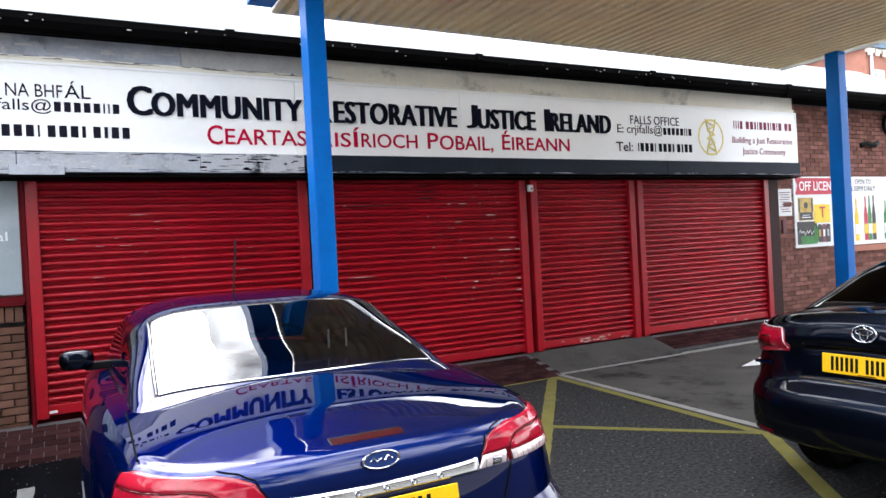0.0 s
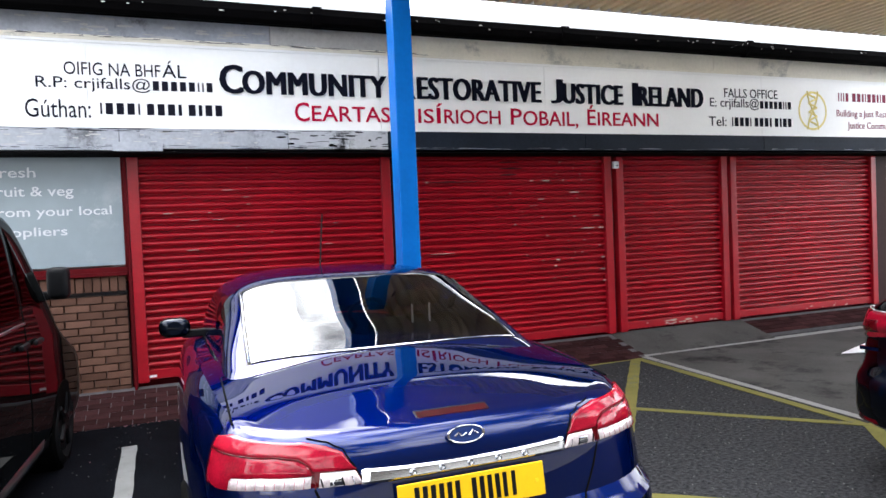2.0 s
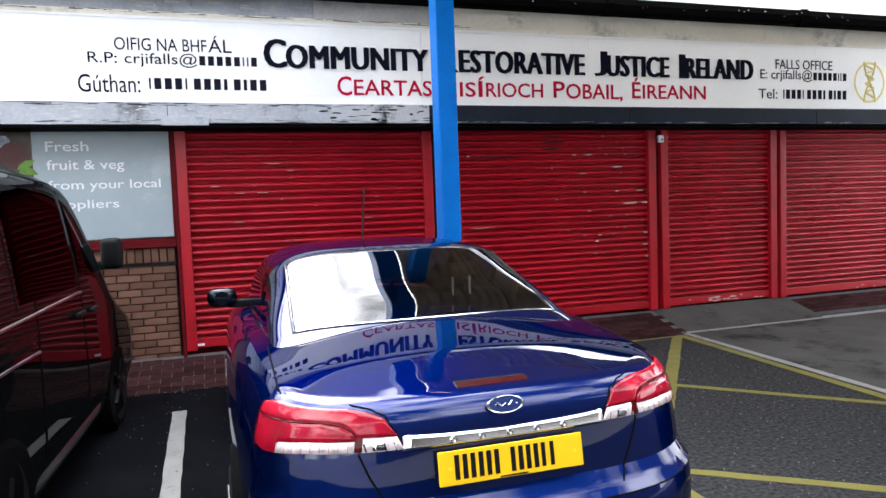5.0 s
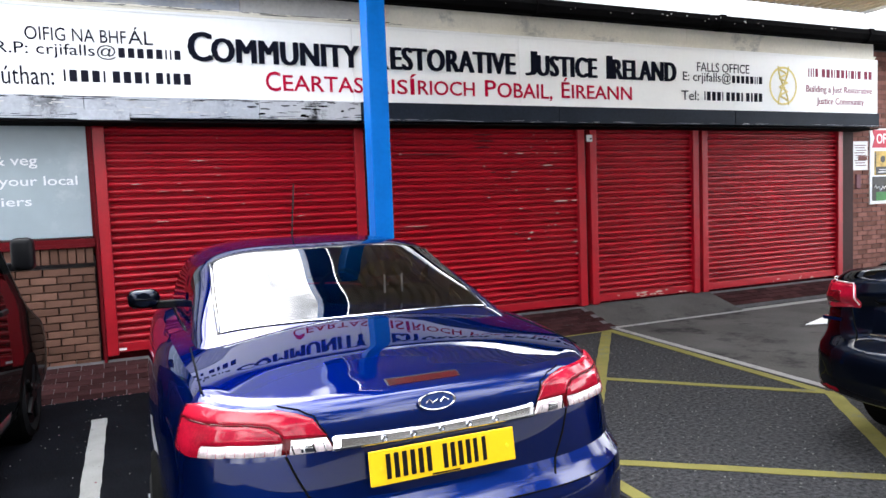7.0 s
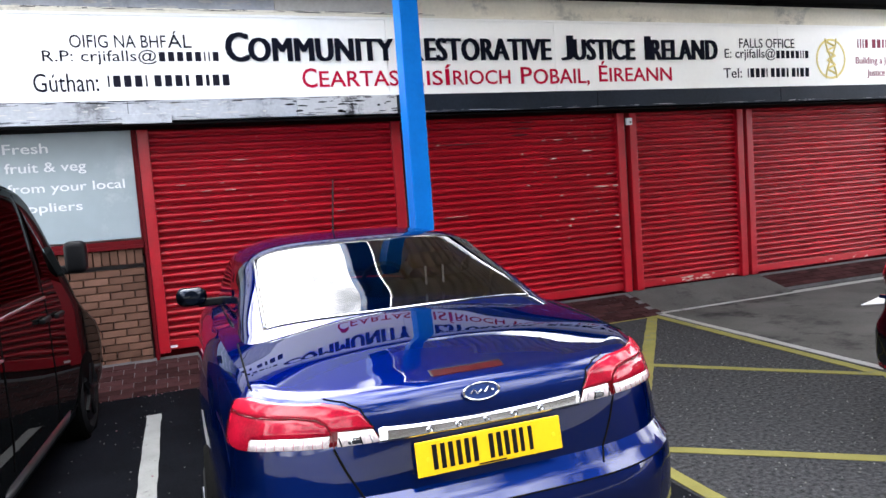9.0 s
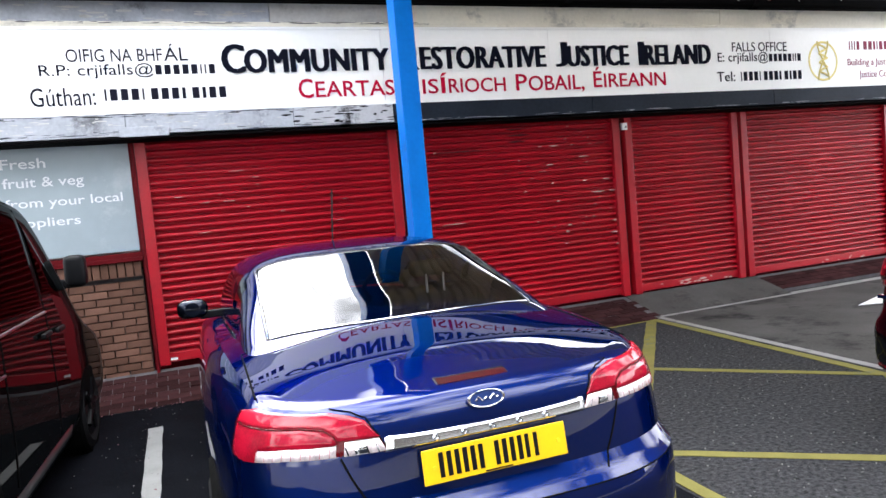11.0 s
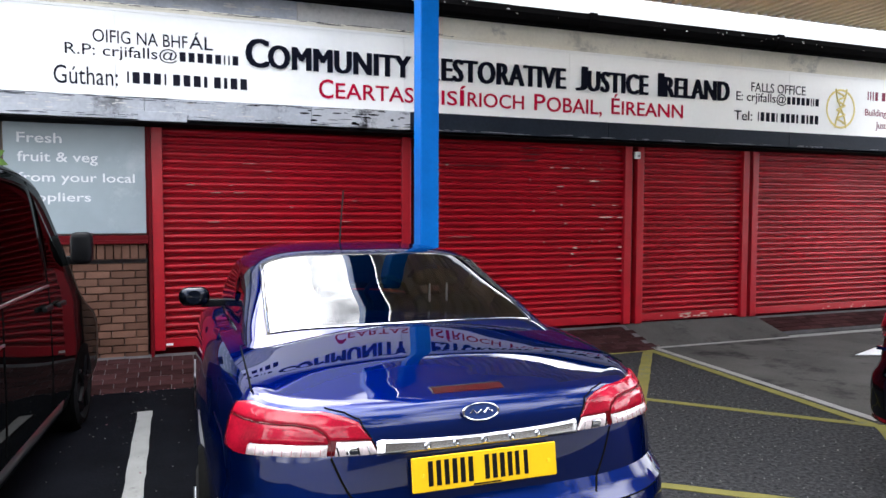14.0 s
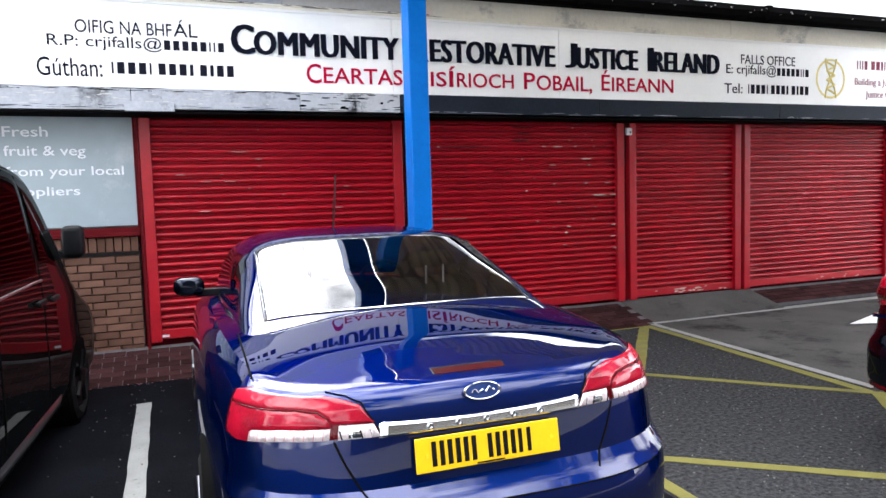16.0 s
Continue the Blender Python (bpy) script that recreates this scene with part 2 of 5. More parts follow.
M_BERRY = mat("print_berry", (0.30, 0.34, 0.42), 0.35, var=0.7, scale=14, fine=40)
M_LEAF = mat("print_leaf", (0.12, 0.24, 0.03), 0.35, var=0.4, scale=20)
M_GREEN = mat("print_green", (0.03, 0.2, 0.04), 0.4, var=0.4, scale=12)
M_YEL = mat("print_yellow", (0.75, 0.52, 0.02), 0.4, var=0.15)
M_DKPRINT = mat("print_dark", (0.03, 0.028, 0.025), 0.4, var=0.5, scale=14)
M_GOLDPRINT = mat("print_gold", (0.5, 0.33, 0.07), 0.4, var=0.5, scale=14)
M_BANNER = mat("print_crimson", (0.5, 0.02, 0.05), 0.4, var=0.08)
M_REDLAMP = mat("beacon_red", (0.45, 0.03, 0.03), 0.3, var=0.2)
M_BELL = mat("alarm_maroon", (0.1, 0.035, 0.035), 0.5, var=0.25)
M_SLATEROOF = mat("far_slate", (0.13, 0.14, 0.16), 0.7, var=0.2)
G_CAR = glass("car_glass", (0.22, 0.25, 0.25), 1.68)
G_DARK = glass("dark_car_glass", (0.03, 0.026, 0.026), 1.06)
G_WIN = glass("window_glass", (0.85, 0.87, 0.88), 1.5)


# ---- mesh helpers ----
def empty(name, loc=(0, 0, 0), rz=0.0):
    e = new(name)
    e.matrix_world = pose(*loc, 0, 0, rz)
    return e


def part(name, bm, material, parent=None, label="", smooth=False, crease=0):
    """Links a bmesh as one mesh object; coordinates are the parent's own."""
    me = bpy.data.meshes.new(name)
    bm.to_mesh(me)
    bm.free()
    if smooth:
        for f in me.polygons:
            f.use_smooth = True
        if crease:
            me.set_sharp_from_angle(angle=radians(crease))
    me.materials.append(material)
    ob = new(name, me)
    if parent:
        ob.parent = parent
    if label:
        ob["label"] = label
    return ob


def boxes(*bs, bevel=0.0, seg=2):
    bm = bmesh.new()
    for x0, x1, y0, y1, z0, z1 in bs:
        bmesh.ops.create_cube(bm, size=1, matrix=Matrix.LocRotScale(((x0 + x1) / 2, (y0 + y1) / 2, (z0 + z1) / 2), None, (abs(x1 - x0), abs(y1 - y0), abs(z1 - z0))))
    if bevel:
        bmesh.ops.bevel(bm, geom=bm.edges[:], offset=bevel, segments=seg, affect="EDGES", profile=0.5)
    return bm


def prism(profile, axis, a, b, bevel=0.0):
    """A closed profile of 2D points swept from a to b along an axis; the other two axes keep their order."""
    bm = bmesh.new()

    def at(p, v):
        return {"x": (v, p[0], p[1]), "y": (p[0], v, p[1]), "z": (p[0], p[1], v)}[axis]

    va, vb = [bm.verts.new(at(p, a)) for p in profile], [bm.verts.new(at(p, b)) for p in profile]
    n = len(profile)
    for i in range(n):
        bm.faces.new((va[i], va[(i + 1) % n], vb[(i + 1) % n], vb[i]))
    bm.faces.new(va[::-1]), bm.faces.new(vb)
    bmesh.ops.recalc_face_normals(bm, faces=bm.faces[:])
    if bevel:
        bmesh.ops.bevel(bm, geom=bm.edges[:], offset=bevel, segments=2, affect="EDGES", profile=0.5)
    return bm


def disc(center, axis, radius, depth, seg=32, r2=None):
    bm = bmesh.new()
    bmesh.ops.create_cone(bm, cap_ends=True, segments=seg, radius1=radius, radius2=radius if r2 is None else r2, depth=depth)
    turn = {"z": Matrix(), "y": Matrix.Rotation(radians(90), 4, "X"), "x": Matrix.Rotation(radians(90), 4, "Y")}[axis]
    bmesh.ops.transform(bm, matrix=Matrix.Translation(center) @ turn, verts=bm.verts[:])
    return bm


def ring(center, axis, r0, r1, depth, seg=40, sx=1.0, sz=1.0):
    """A flat ring or tyre with a round section."""
    bm = bmesh.new()
    rm, hw = (r0 + r1) / 2, (r1 - r0) / 2
    loops = []
    for i in range(seg):
        a = 2 * math.pi * i / seg
        row = []
        for k in range(8):
            b = 2 * math.pi * k / 8
            rr = rm + hw * math.copysign(abs(math.cos(b)) ** 0.6, math.cos(b))
            h = depth / 2 * math.copysign(abs(math.sin(b)) ** 0.6, math.sin(b))
            u, v = rr * math.cos(a) * sx, rr * math.sin(a) * sz
            p = {"x": (h, u, v), "y": (u, h, v), "z": (u, v, h)}[axis]
            row.append(bm.verts.new(Vector(center) + Vector(p)))
        loops.append(row)
    for i in range(seg):
        for k in range(8):
            bm.faces.new((loops[i][k], loops[(i + 1) % seg][k], loops[(i + 1) % seg][(k + 1) % 8], loops[i][(k + 1) % 8]))
    bmesh.ops.recalc_face_normals(bm, faces=bm.faces[:])
    return bm


def tube(points, radius, seg=8):
    bm = bmesh.new()
    pts = [Vector(p) for p in points]
    rows = []
    for i, p in enumerate(pts):
        d = (pts[min(i + 1, len(pts) - 1)] - pts[max(i - 1, 0)]).normalized()
        u = d.orthogonal().normalized()
        v = d.cross(u)
        rows.append([bm.verts.new(p + radius * (math.cos(2 * math.pi * k / seg) * u + math.sin(2 * math.pi * k / seg) * v)) for k in range(seg)])
    for a, b in zip(rows, rows[1:]):
        for k in range(seg):
            bm.faces.new((a[k], a[(k + 1) % seg], b[(k + 1) % seg], b[k]))
    bm.faces.new(rows[0][::-1]), bm.faces.new(rows[-1])
    bmesh.ops.recalc_face_normals(bm, faces=bm.faces[:])
    return bm


def words(name, text, x0, x1, z0, z1, y, material, parent, depth=0.004, bold=0.0, label="", cap=None, split=True, spread=0.0):
    """Lettering fitted to a box on a plane that faces -y; cap: fit the height to these letters' own height."""
    cu = bpy.data.curves.new(name, "FONT")
    cu.body, cu.extrude, cu.offset, cu.resolution_u = text, 0.02, bold, 3
    cu.space_character = 1.06 if spread else 1.0
    ob = bpy.data.objects.new(name, cu)
    scene.collection.objects.link(ob)
    me = bpy.data.meshes.new_from_object(ob.evaluated_get(bpy.context.evaluated_depsgraph_get()))
    bpy.data.objects.remove(ob)
    co = np.empty(len(me.vertices) * 3)
    me.vertices.foreach_get("co", co)
    co = co.reshape(-1, 3)
    lo, hi = co.min(0), co.max(0)
    if cap:
        lo[1], hi[1] = cap
    out = np.empty_like(co)
    out[:, 0] = x0 + (co[:, 0] - lo[0]) / (hi[0] - lo[0]) * (x1 - x0)
    out[:, 2] = z0 + (co[:, 1] - lo[1]) / (hi[1] - lo[1]) * (z1 - z0)
    out[:, 1] = y - depth * (co[:, 2] - co[:, 2].min()) / 0.04
    me.vertices.foreach_set("co", out.ravel())
    if spread:
        bm = bmesh.new()
        bm.from_mesh(me)
        for k, dx in enumerate((-spread, spread)):
            dup = bmesh.ops.duplicate(bm, geom=bm.verts[: len(out)] + bm.edges[:] + [f for f in bm.faces if f.index < len(me.polygons)] if k == 0 else first)
            if k == 0:
                first = [g for g in dup["geom"]]
                shift = dx
            else:
                shift = 2 * spread
            bmesh.ops.translate(bm, verts=[g for g in dup["geom"] if isinstance(g, bmesh.types.BMVert)], vec=(shift, 0.0007 * (k + 1), 0))
        bm.to_mesh(me)
        bm.free()
    me.materials.clear()
    me.materials.append(material)
    me.update()
    if split:
        bm = bmesh.new()
        bm.from_mesh(me)
        todo, groups = set(bm.faces), []
        while todo:
            stack, piece = [todo.pop()], []
            while stack:
                f = stack.pop()
                piece.append(f)
                for e in f.edges:
                    for g in e.link_faces:
                        if g in todo:
                            todo.remove(g)
                            stack.append(g)
            xs_ = [v.co.x for f in piece for v in f.verts]
            groups.append([min(xs_), max(xs_), piece])
        groups.sort(key=lambda g: g[0])
        merged = []
        for g in groups:
            if merged and g[1] < merged[-1][1] + 0.002 + 2.2 * spread:
                merged[-1][2] += g[2]
            else:
                merged.append(g)
        for g in merged:
            idx, vs_, fs = {}, [], []
            for f in g[2]:
                for v in f.verts:
                    if v not in idx:
                        idx[v] = len(vs_)
                        vs_.append(tuple(v.co))
                fs.append([idx[v] for v in f.verts])
            lm = bpy.data.meshes.new("letter")
            lm.from_pydata(vs_, [], fs)
            lm.materials.append(material)
            o = new("letter", lm)
            o.parent = parent
            if label:
                o["label"] = label
        bm.free()
        return None
    t = new(name, me)
    t.parent = parent
    if label:
        t["label"] = label
    return t


def bars(name, x0, x1, z0, z1, y, material, parent, pattern, label=""):
    """Unread writing: upright bars of its size; pattern gives the run of bar and gap widths."""
    total, x = sum(pattern), x0
    for i, w in enumerate(pattern):
        dx = w / total * (x1 - x0)
        if i % 2 == 0:
            part("writing_bar", boxes((x, x + dx, y - 0.004, y, z0, z1)), material, parent, label)
        x += dx


# ---- ground ----
def sheet(x0, x1, y0, y1, z, n=1):
    bm = bmesh.new()
    bmesh.ops.create_grid(bm, x_segments=n, y_segments=n, size=0.5, matrix=Matrix.LocRotScale(((x0 + x1) / 2, (y0 + y1) / 2, z), None, (x1 - x0, y1 - y0, 1)))
    return bm


KERB, RISE = -0.74, 0.2
# invented pale surroundings, mostly out of view, that reflect light up under the canopy
ground = part("ground", sheet(-400, 400, -400, 400, -0.008), M_BOUNCE)
tagged(ground, "pale ground round the parking area, added to bounce light", "ground", kind="structure")
lot = part("road", sheet(2.12, 12.5, -14.0, 0.2, 0.0), M_ASPHALT)
tagged(lot, "worn grey asphalt with bright grit", "road", kind="structure")
bay = part("road", sheet(-7.5, 2.12, -14.0, 0.2, 0.0), M_BAY_SHADED)
tagged(bay, "asphalt of the parking bays, vehicle shade darkened into its colour", "road", kind="structure")
yard = part("yard_concrete", prism([(4.98, -0.62), (13.5, -0.62), (13.5, -3.6), (4.82, -3.6)], "z", -0.05, 0.004), M_CONCRETE)
tagged(yard, "grey concrete parking bay surface with stains", "ground", kind="structure")
apron = part("apron", prism([(-0.62, -0.02), (-0.62, 0.006), (KERB + 0.12, 0.006), (0.03, RISE), (0.03, -0.02)], "x", 5.08, 7.25), M_CONCRETE)
tagged(apron, "grey concrete ramp in front of the shutters", "ramp", kind="structure")


def stripe(name, a, b, width, material, label, z=0.004):
    a, b = Vector(a), Vector(b)
    d = (b - a).normalized()
    n = Vector((-d.y, d.x)) * width / 2
    steps = max(2, int((b - a).length / 0.12))
    rnd = random.Random(int(a.x * 91 + b.y * 37))
    left, right = [], []
    for i in range(steps + 1):
        p = a.lerp(b, i / steps)
        left.append(p + n * (1 + rnd.uniform(-0.1, 0.06)))
        right.append(p - n * (1 + rnd.uniform(-0.1, 0.06)))
    bm = bmesh.new()
    lo = [[bm.verts.new((p.x, p.y, zz)) for p in row] for zz in (z - 0.003, z) for row in (left, right)]
    for i in range(steps):
        bm.faces.new((lo[2][i], lo[3][i], lo[3][i + 1], lo[2][i + 1]))
        bm.faces.new((lo[0][i], lo[2][i], lo[2][i + 1], lo[0][i + 1]))
        bm.faces.new((lo[1][i], lo[1][i + 1], lo[3][i + 1], lo[3][i]))
    bmesh.ops.recalc_face_normals(bm, faces=bm.faces[:])
    ob = part(name, bm, material)
    return tagged(ob, label, "road marking", "painted lines on the ground", "structure")


stripe("bay_line", (-0.59, -1.46), (-0.52, -6.6), 0.115, M_ROADW, "worn white parking bay line on asphalt")
stripe("bay_line", (5.02, -0.62), (9.6, -0.60), 0.14, M_ROADW, "thin white line along the concrete bay", z=0.009)
stripe("bay_line", (5.06, -0.68), (4.86, -3.72), 0.085, M_ROADW, "worn white parking bay line beside yellow paint", z=0.009)
Y_LABEL = "worn yellow hatching line on asphalt"
stripe("hatch_line", (4.93, -0.70), (4.72, -3.78), 0.10, M_ROADY, Y_LABEL, z=0.007)
stripe("hatch_line", (2.3, -0.80), (5.0, -0.72), 0.085, M_ROADY, Y_LABEL)
stripe("hatch_line", (4.88, -0.76), (2.2, -4.15), 0.12, M_ROADY, Y_LABEL, z=0.005)
stripe("hatch_line", (3.42, -2.45), (4.74, -3.82), 0.085, M_ROADY, Y_LABEL, z=0.006)
stripe("hatch_line", (4.78, -3.80), (3.0, -6.0), 0.12, M_ROADY, Y_LABEL, z=0.005)
stripe("hatch_line", (2.2, -4.05), (3.6, -5.15), 0.085, M_ROADY, Y_LABEL, z=0.006)
stripe("hatch_line", (2.2, -4.1), (2.15, -5.6), 0.085, M_ROADY, Y_LABEL, z=0.008)
arrow = part("road_arrow", prism([(7.0, -1.78), (7.9, -1.44), (7.9, -2.12)], "z", 0.003, 0.009), M_WHITE)
tagged(arrow, "white painted arrow head on the concrete", "road marking", kind="structure")

# ---- building shell ----
WALL_L, WALL_R, EAVES = -4.15, 15.0, 3.9
mid = part("wall_front", boxes((-0.62, 10.27, 0.16, 0.42, 0, EAVES), (-0.62, 10.27, 0.0, 0.16, 2.5, EAVES)), M_SHUTTER_D)
tagged(mid, "dark wall behind the shop's roller shutters", "wall", kind="structure")
wl = part("wall_left", boxes((-3.86, -0.62, 0.1, 0.42, 0, 1.24), (-3.86, -0.62, 0.12, 0.42, 2.56, EAVES)), M_MORTAR)
tagged(wl, "brick wall under the shop window with soldier course", "wall", kind="structure")
wr = part("wall_right", boxes((10.27, WALL_R, 0.03, 0.42, 0, EAVES)), M_MORTAR)
tagged(wr, "weathered red brick wall beside the shutters", "wall", kind="structure")
pil = part("wall_corner", boxes((-4.16, -3.86, -0.02, 0.42, 0, 3.86)), M_BRICK_FAR)
tagged(pil, "orange brick corner pier of the shop", "wall", kind="structure")
wb = part("wall_back", boxes((-4.16, WALL_R, 9.0, 9.3, 0, EAVES), (-4.16, -3.9, 0.42, 9.0, 0, EAVES), (WALL_R - 0.3, WALL_R, 0.42, 9.0, 0, EAVES)), M_BRICK_FAR)
tagged(wb, "plain brick side and back walls", "wall", kind="structure")
fl = part("floor", boxes((-3.9, WALL_R - 0.3, 0.42, 9.0, 0.1, 0.2)), M_CONCRETE)
tagged(fl, "plain shop floor", "floor", kind="structure")
roof = part("roof", prism([(-0.42, 3.95), (-0.42, 4.02), (1.5, 5.02), (9.4, 4.02), (9.4, 3.95)], "x", -4.0, WALL_R + 0.2), M_ROOF)
tagged(roof, "low pitched white sheet roof with grime spots", "roof", kind="structure")
bargeboard = part("trim", boxes((-4.0, WALL_R + 0.2, -0.45, -0.425, 3.90, 4.04)), M_ROOF)
tagged(bargeboard, "flaking white eaves board above the gutter", "trim", kind="structure")

gutter = empty("gutter", (0, 0, 0))
tagged(gutter, "black plastic gutter and soffit along the eaves", "gutter")
gprof = [(-0.56, 3.93), (-0.575, 3.86), (-0.55, 3.79), (-0.50, 3.76), (-0.44, 3.77), (-0.44, 3.93), (-0.455, 3.93), (-0.46, 3.80), (-0.50, 3.785), (-0.54, 3.82), (-0.55, 3.93)]
xs = [-3.97, -1.6, 1.3, 4.2, 7.0, 9.9, 12.6, WALL_R + 0.25]
for a, b in zip(xs, xs[1:]):
    part("gutter_length", prism(gprof, "x", a, b - 0.01), M_GUTTER, gutter)
    part("gutter_joint", prism([(-0.585, 3.94), (-0.6, 3.86), (-0.56, 3.765), (-0.50, 3.735), (-0.44, 3.75), (-0.44, 3.94)], "x", b - 0.05, b + 0.04), M_GUTTER, gutter)
part("soffit", boxes((-3.95, WALL_R, -0.44, 0.1, 3.80, 3.82)), M_GUTTER, gutter)

# ---- fascia and sign ----
cream = empty("fascia_boarding")
tagged(cream, "cream painted boarding with grime above the sign", "fascia")
x = -3.86
for i, w in enumerate((4.72, 1.35, 4.43, 3.72)):
    part("board", boxes((x, x + w - 0.006, -0.28, 0.1, 3.562, 3.80), bevel=0.002), (M_GREYBOARD, M_PALEBOARD, M_CREAM, M_CREAM)[i], cream, ("grey weathered board", "pale grey weathered board", "", "")[i])
    x += w
part("moulding", boxes((-3.86, 10.36, -0.30, -0.281, 3.562, 3.585), (-3.86, 10.36, -0.31, -0.281, 3.585, 3.605)), M_CREAM, cream)

SZ0, SZ1, SY = 2.735, 3.56, -0.30
sign = empty("shop_sign")
tagged(sign, "long white fascia sign of a community justice office", "sign")
part("sign_frame", boxes((-3.71, 10.42, -0.30, -0.27, SZ0, SZ0 + 0.025), (-3.71, 10.42, -0.30, -0.27, SZ1 - 0.025, SZ1), (-3.71, -3.69, -0.3, -0.27, SZ0 + 0.025, SZ1 - 0.025), (10.395, 10.42, -0.3, -0.27, SZ0 + 0.025, SZ1 - 0.025), (-3.7, 10.4, -0.27, 0.1, SZ0 + 0.01, SZ1)), M_SIGN, sign)
px = [-3.69, -0.85, 2.0, 4.05, 7.45, 10.395]
for a, b in zip(px, px[1:]):
    part("panel", boxes((a + 0.002, b - 0.002, -0.292, -0.271, SZ0 + 0.026, SZ1 - 0.026), bevel=0.001), M_SIGN, sign)
TY = -0.2925
for t, x0, x1, z1 in (("C", 0.351, 0.556, 3.385), ("OMMUNITY", 0.570, 2.066, 3.335), ("R", 2.19, 2.40, 3.385), ("ESTORATIVE", 2.444, 3.985, 3.345), ("J", 4.145, 4.285, 3.385), ("USTICE", 4.305, 5.15, 3.345), ("I", 5.325, 5.385, 3.385), ("RELAND", 5.41, 6.416, 3.345)):
    words("lettering", t, x0, x1, 3.10, z1, TY, M_NAVY, sign, depth=0.018, label="dark navy raised letter", split=True, spread=0.014)
for t, x0, x1, z1, z0 in (("C", 1.073, 1.225, 3.03, 2.83), ("EARTAS", 1.250, 2.107, 3.0, 2.835), ("A", 2.23, 2.40, 3.03, 2.835), ("IS", 2.434, 2.62, 2.995, 2.835), ("Í", 2.65, 2.73, 3.06, 2.835), ("RIOCH", 2.745, 3.449, 2.995, 2.835), ("P", 3.585, 3.73, 3.025, 2.837), ("OBAIL,", 3.748, 4.50, 3.003, 2.80), ("É", 4.637, 4.755, 3.09, 2.845), ("IREANN", 4.785, 5.699, 3.008, 2.843)):
    words("lettering", t, x0, x1, z0, z1, TY, M_RED, sign, depth=0.006, bold=0.006, label="crimson letter", split=True)
words("lettering", "OIFIG NA BHF", -1.038, -0.205, 3.232, 3.352, TY, M_INK, sign)
words("lettering", "ÁL", -0.19, 0.03, 3.234, 3.395, TY, M_INK, sign)
words("lettering", "R.P: crjifalls@", -1.272, -0.30, 3.075, 3.215, TY, M_INK, sign)
bars("lettering", -0.28, 0.269, 3.105, 3.195, TY, M_INK, sign, (4, 2, 4, 2, 4, 2, 4, 2, 4, 2, 1, 2, 1, 2, 4))
words("lettering", "Gúthan:", -1.369, -0.83, 2.83, 3.0, TY, M_INK, sign)
bars("lettering", -0.75, 0.35, 2.868, 2.975, TY, M_INK, sign, (1, 2, 4, 2, 4, 2, 4, 2, 1, 4, 4, 2, 4, 2, 4, 2, 2, 4, 4, 2, 2, 2, 4, 2, 4))
words("lettering", "FALLS OFFICE", 6.796, 7.74, 3.25, 3.372, TY, M_INK, sign)
words("lettering", "E: crjifalls@", 6.55, 7.40, 3.085, 3.245, TY, M_INK, sign)
bars("lettering", 7.42, 7.985, 3.115, 3.215, TY, M_INK, sign, (4, 2, 4, 2, 4, 2, 4, 2, 4, 2, 1, 2, 1, 2, 4))
words("lettering", "Tel:", 6.521, 6.82, 2.865, 2.99, TY, M_INK, sign)
bars("lettering", 6.92, 7.985, 2.868, 2.985, TY, M_INK, sign, (1, 2, 4, 2, 4, 2, 4, 2, 1, 4, 4, 2, 4, 2, 4, 2, 2, 4, 4, 2, 2, 2, 4, 2, 4))
bars("lettering", -3.498, -2.113, 3.27, 3.375, TY, M_FADE, sign, (1, 2, 1, 2, 1, 2, 3, 5, 4, 2, 4, 2, 3, 2, 4, 2, 4, 2, 2, 6, 4, 2, 4, 2, 1, 2, 4, 2, 4, 2, 4, 2, 1), "faded pink writing")
words("lettering", "Ag Tógáil Pobal", -3.228, -2.379, 3.0, 3.135, TY, M_FADE, sign, label="faded pink letters")
words("lettering", "Ceart Aisiríochta", -3.264, -2.317, 2.85, 2.965, TY, M_FADE, sign, label="faded pink letters")
bars("lettering", 8.912, 10.29, 3.255, 3.375, TY, M_FADE_R, sign, (1, 2, 1, 2, 1, 2, 3, 5, 4, 2, 4, 2, 2, 2, 1, 2, 4, 2, 4, 2, 2, 2, 1, 2, 4, 2, 1, 2, 4, 5, 4, 2, 4), "faded red writing")
words("lettering", "Building a Just Restorative", 8.87, 10.30, 3.005, 3.13, TY, M_FADE_R, sign, label="faded red letters")
words("lettering", "Justice Community", 9.089, 10.117, 2.83, 2.96, TY, M_FADE_R, sign, label="faded red letters")
lg = ring((8.40, TY - 0.002, 3.105), "y", 0.245, 0.275, 0.006, 48)
part("emblem", lg, M_GOLD, sign, "gold oval emblem with a twisted knot")
for k in range(7):
    z = 2.9 + k * 0.062
    s = 0.075 if k % 2 else -0.075
    part("emblem_strand", tube([(8.40 - s, TY - 0.003, z), (8.40 - s * 0.3, TY - 0.004, z + 0.03), (8.40 + s, TY - 0.003, z + 0.062)], 0.014, 5), M_GOLD, sign)
for s in (-1, 1):
    part("emblem_strand", tube([(8.40 + s * 0.1 * math.cos(k / 12 * math.pi) , TY - 0.003, 2.84 + k * 0.045) for k in range(13)], 0.012, 5), M_GOLD, sign)

hd = empty("shutter_housing")
tagged(hd, "shutter housing box under the sign, grey to slate", "housing")
part("cover", boxes((-3.7, -0.60, -0.36, 0.0, 2.52, 2.732), bevel=0.006), M_GREYBOARD, hd, "pale grey cover")
part("end_bracket", boxes((-0.66, -0.22, -0.375, -0.361, 2.51, 2.60), bevel=0.003), M_GREYBOARD, hd, "pale grey bracket plate")
part("cover", boxes((-0.595, 0.98, -0.36, 0.0, 2.535, 2.732), bevel=0.006), M_GREYBOARD, hd, "pale grey cover")
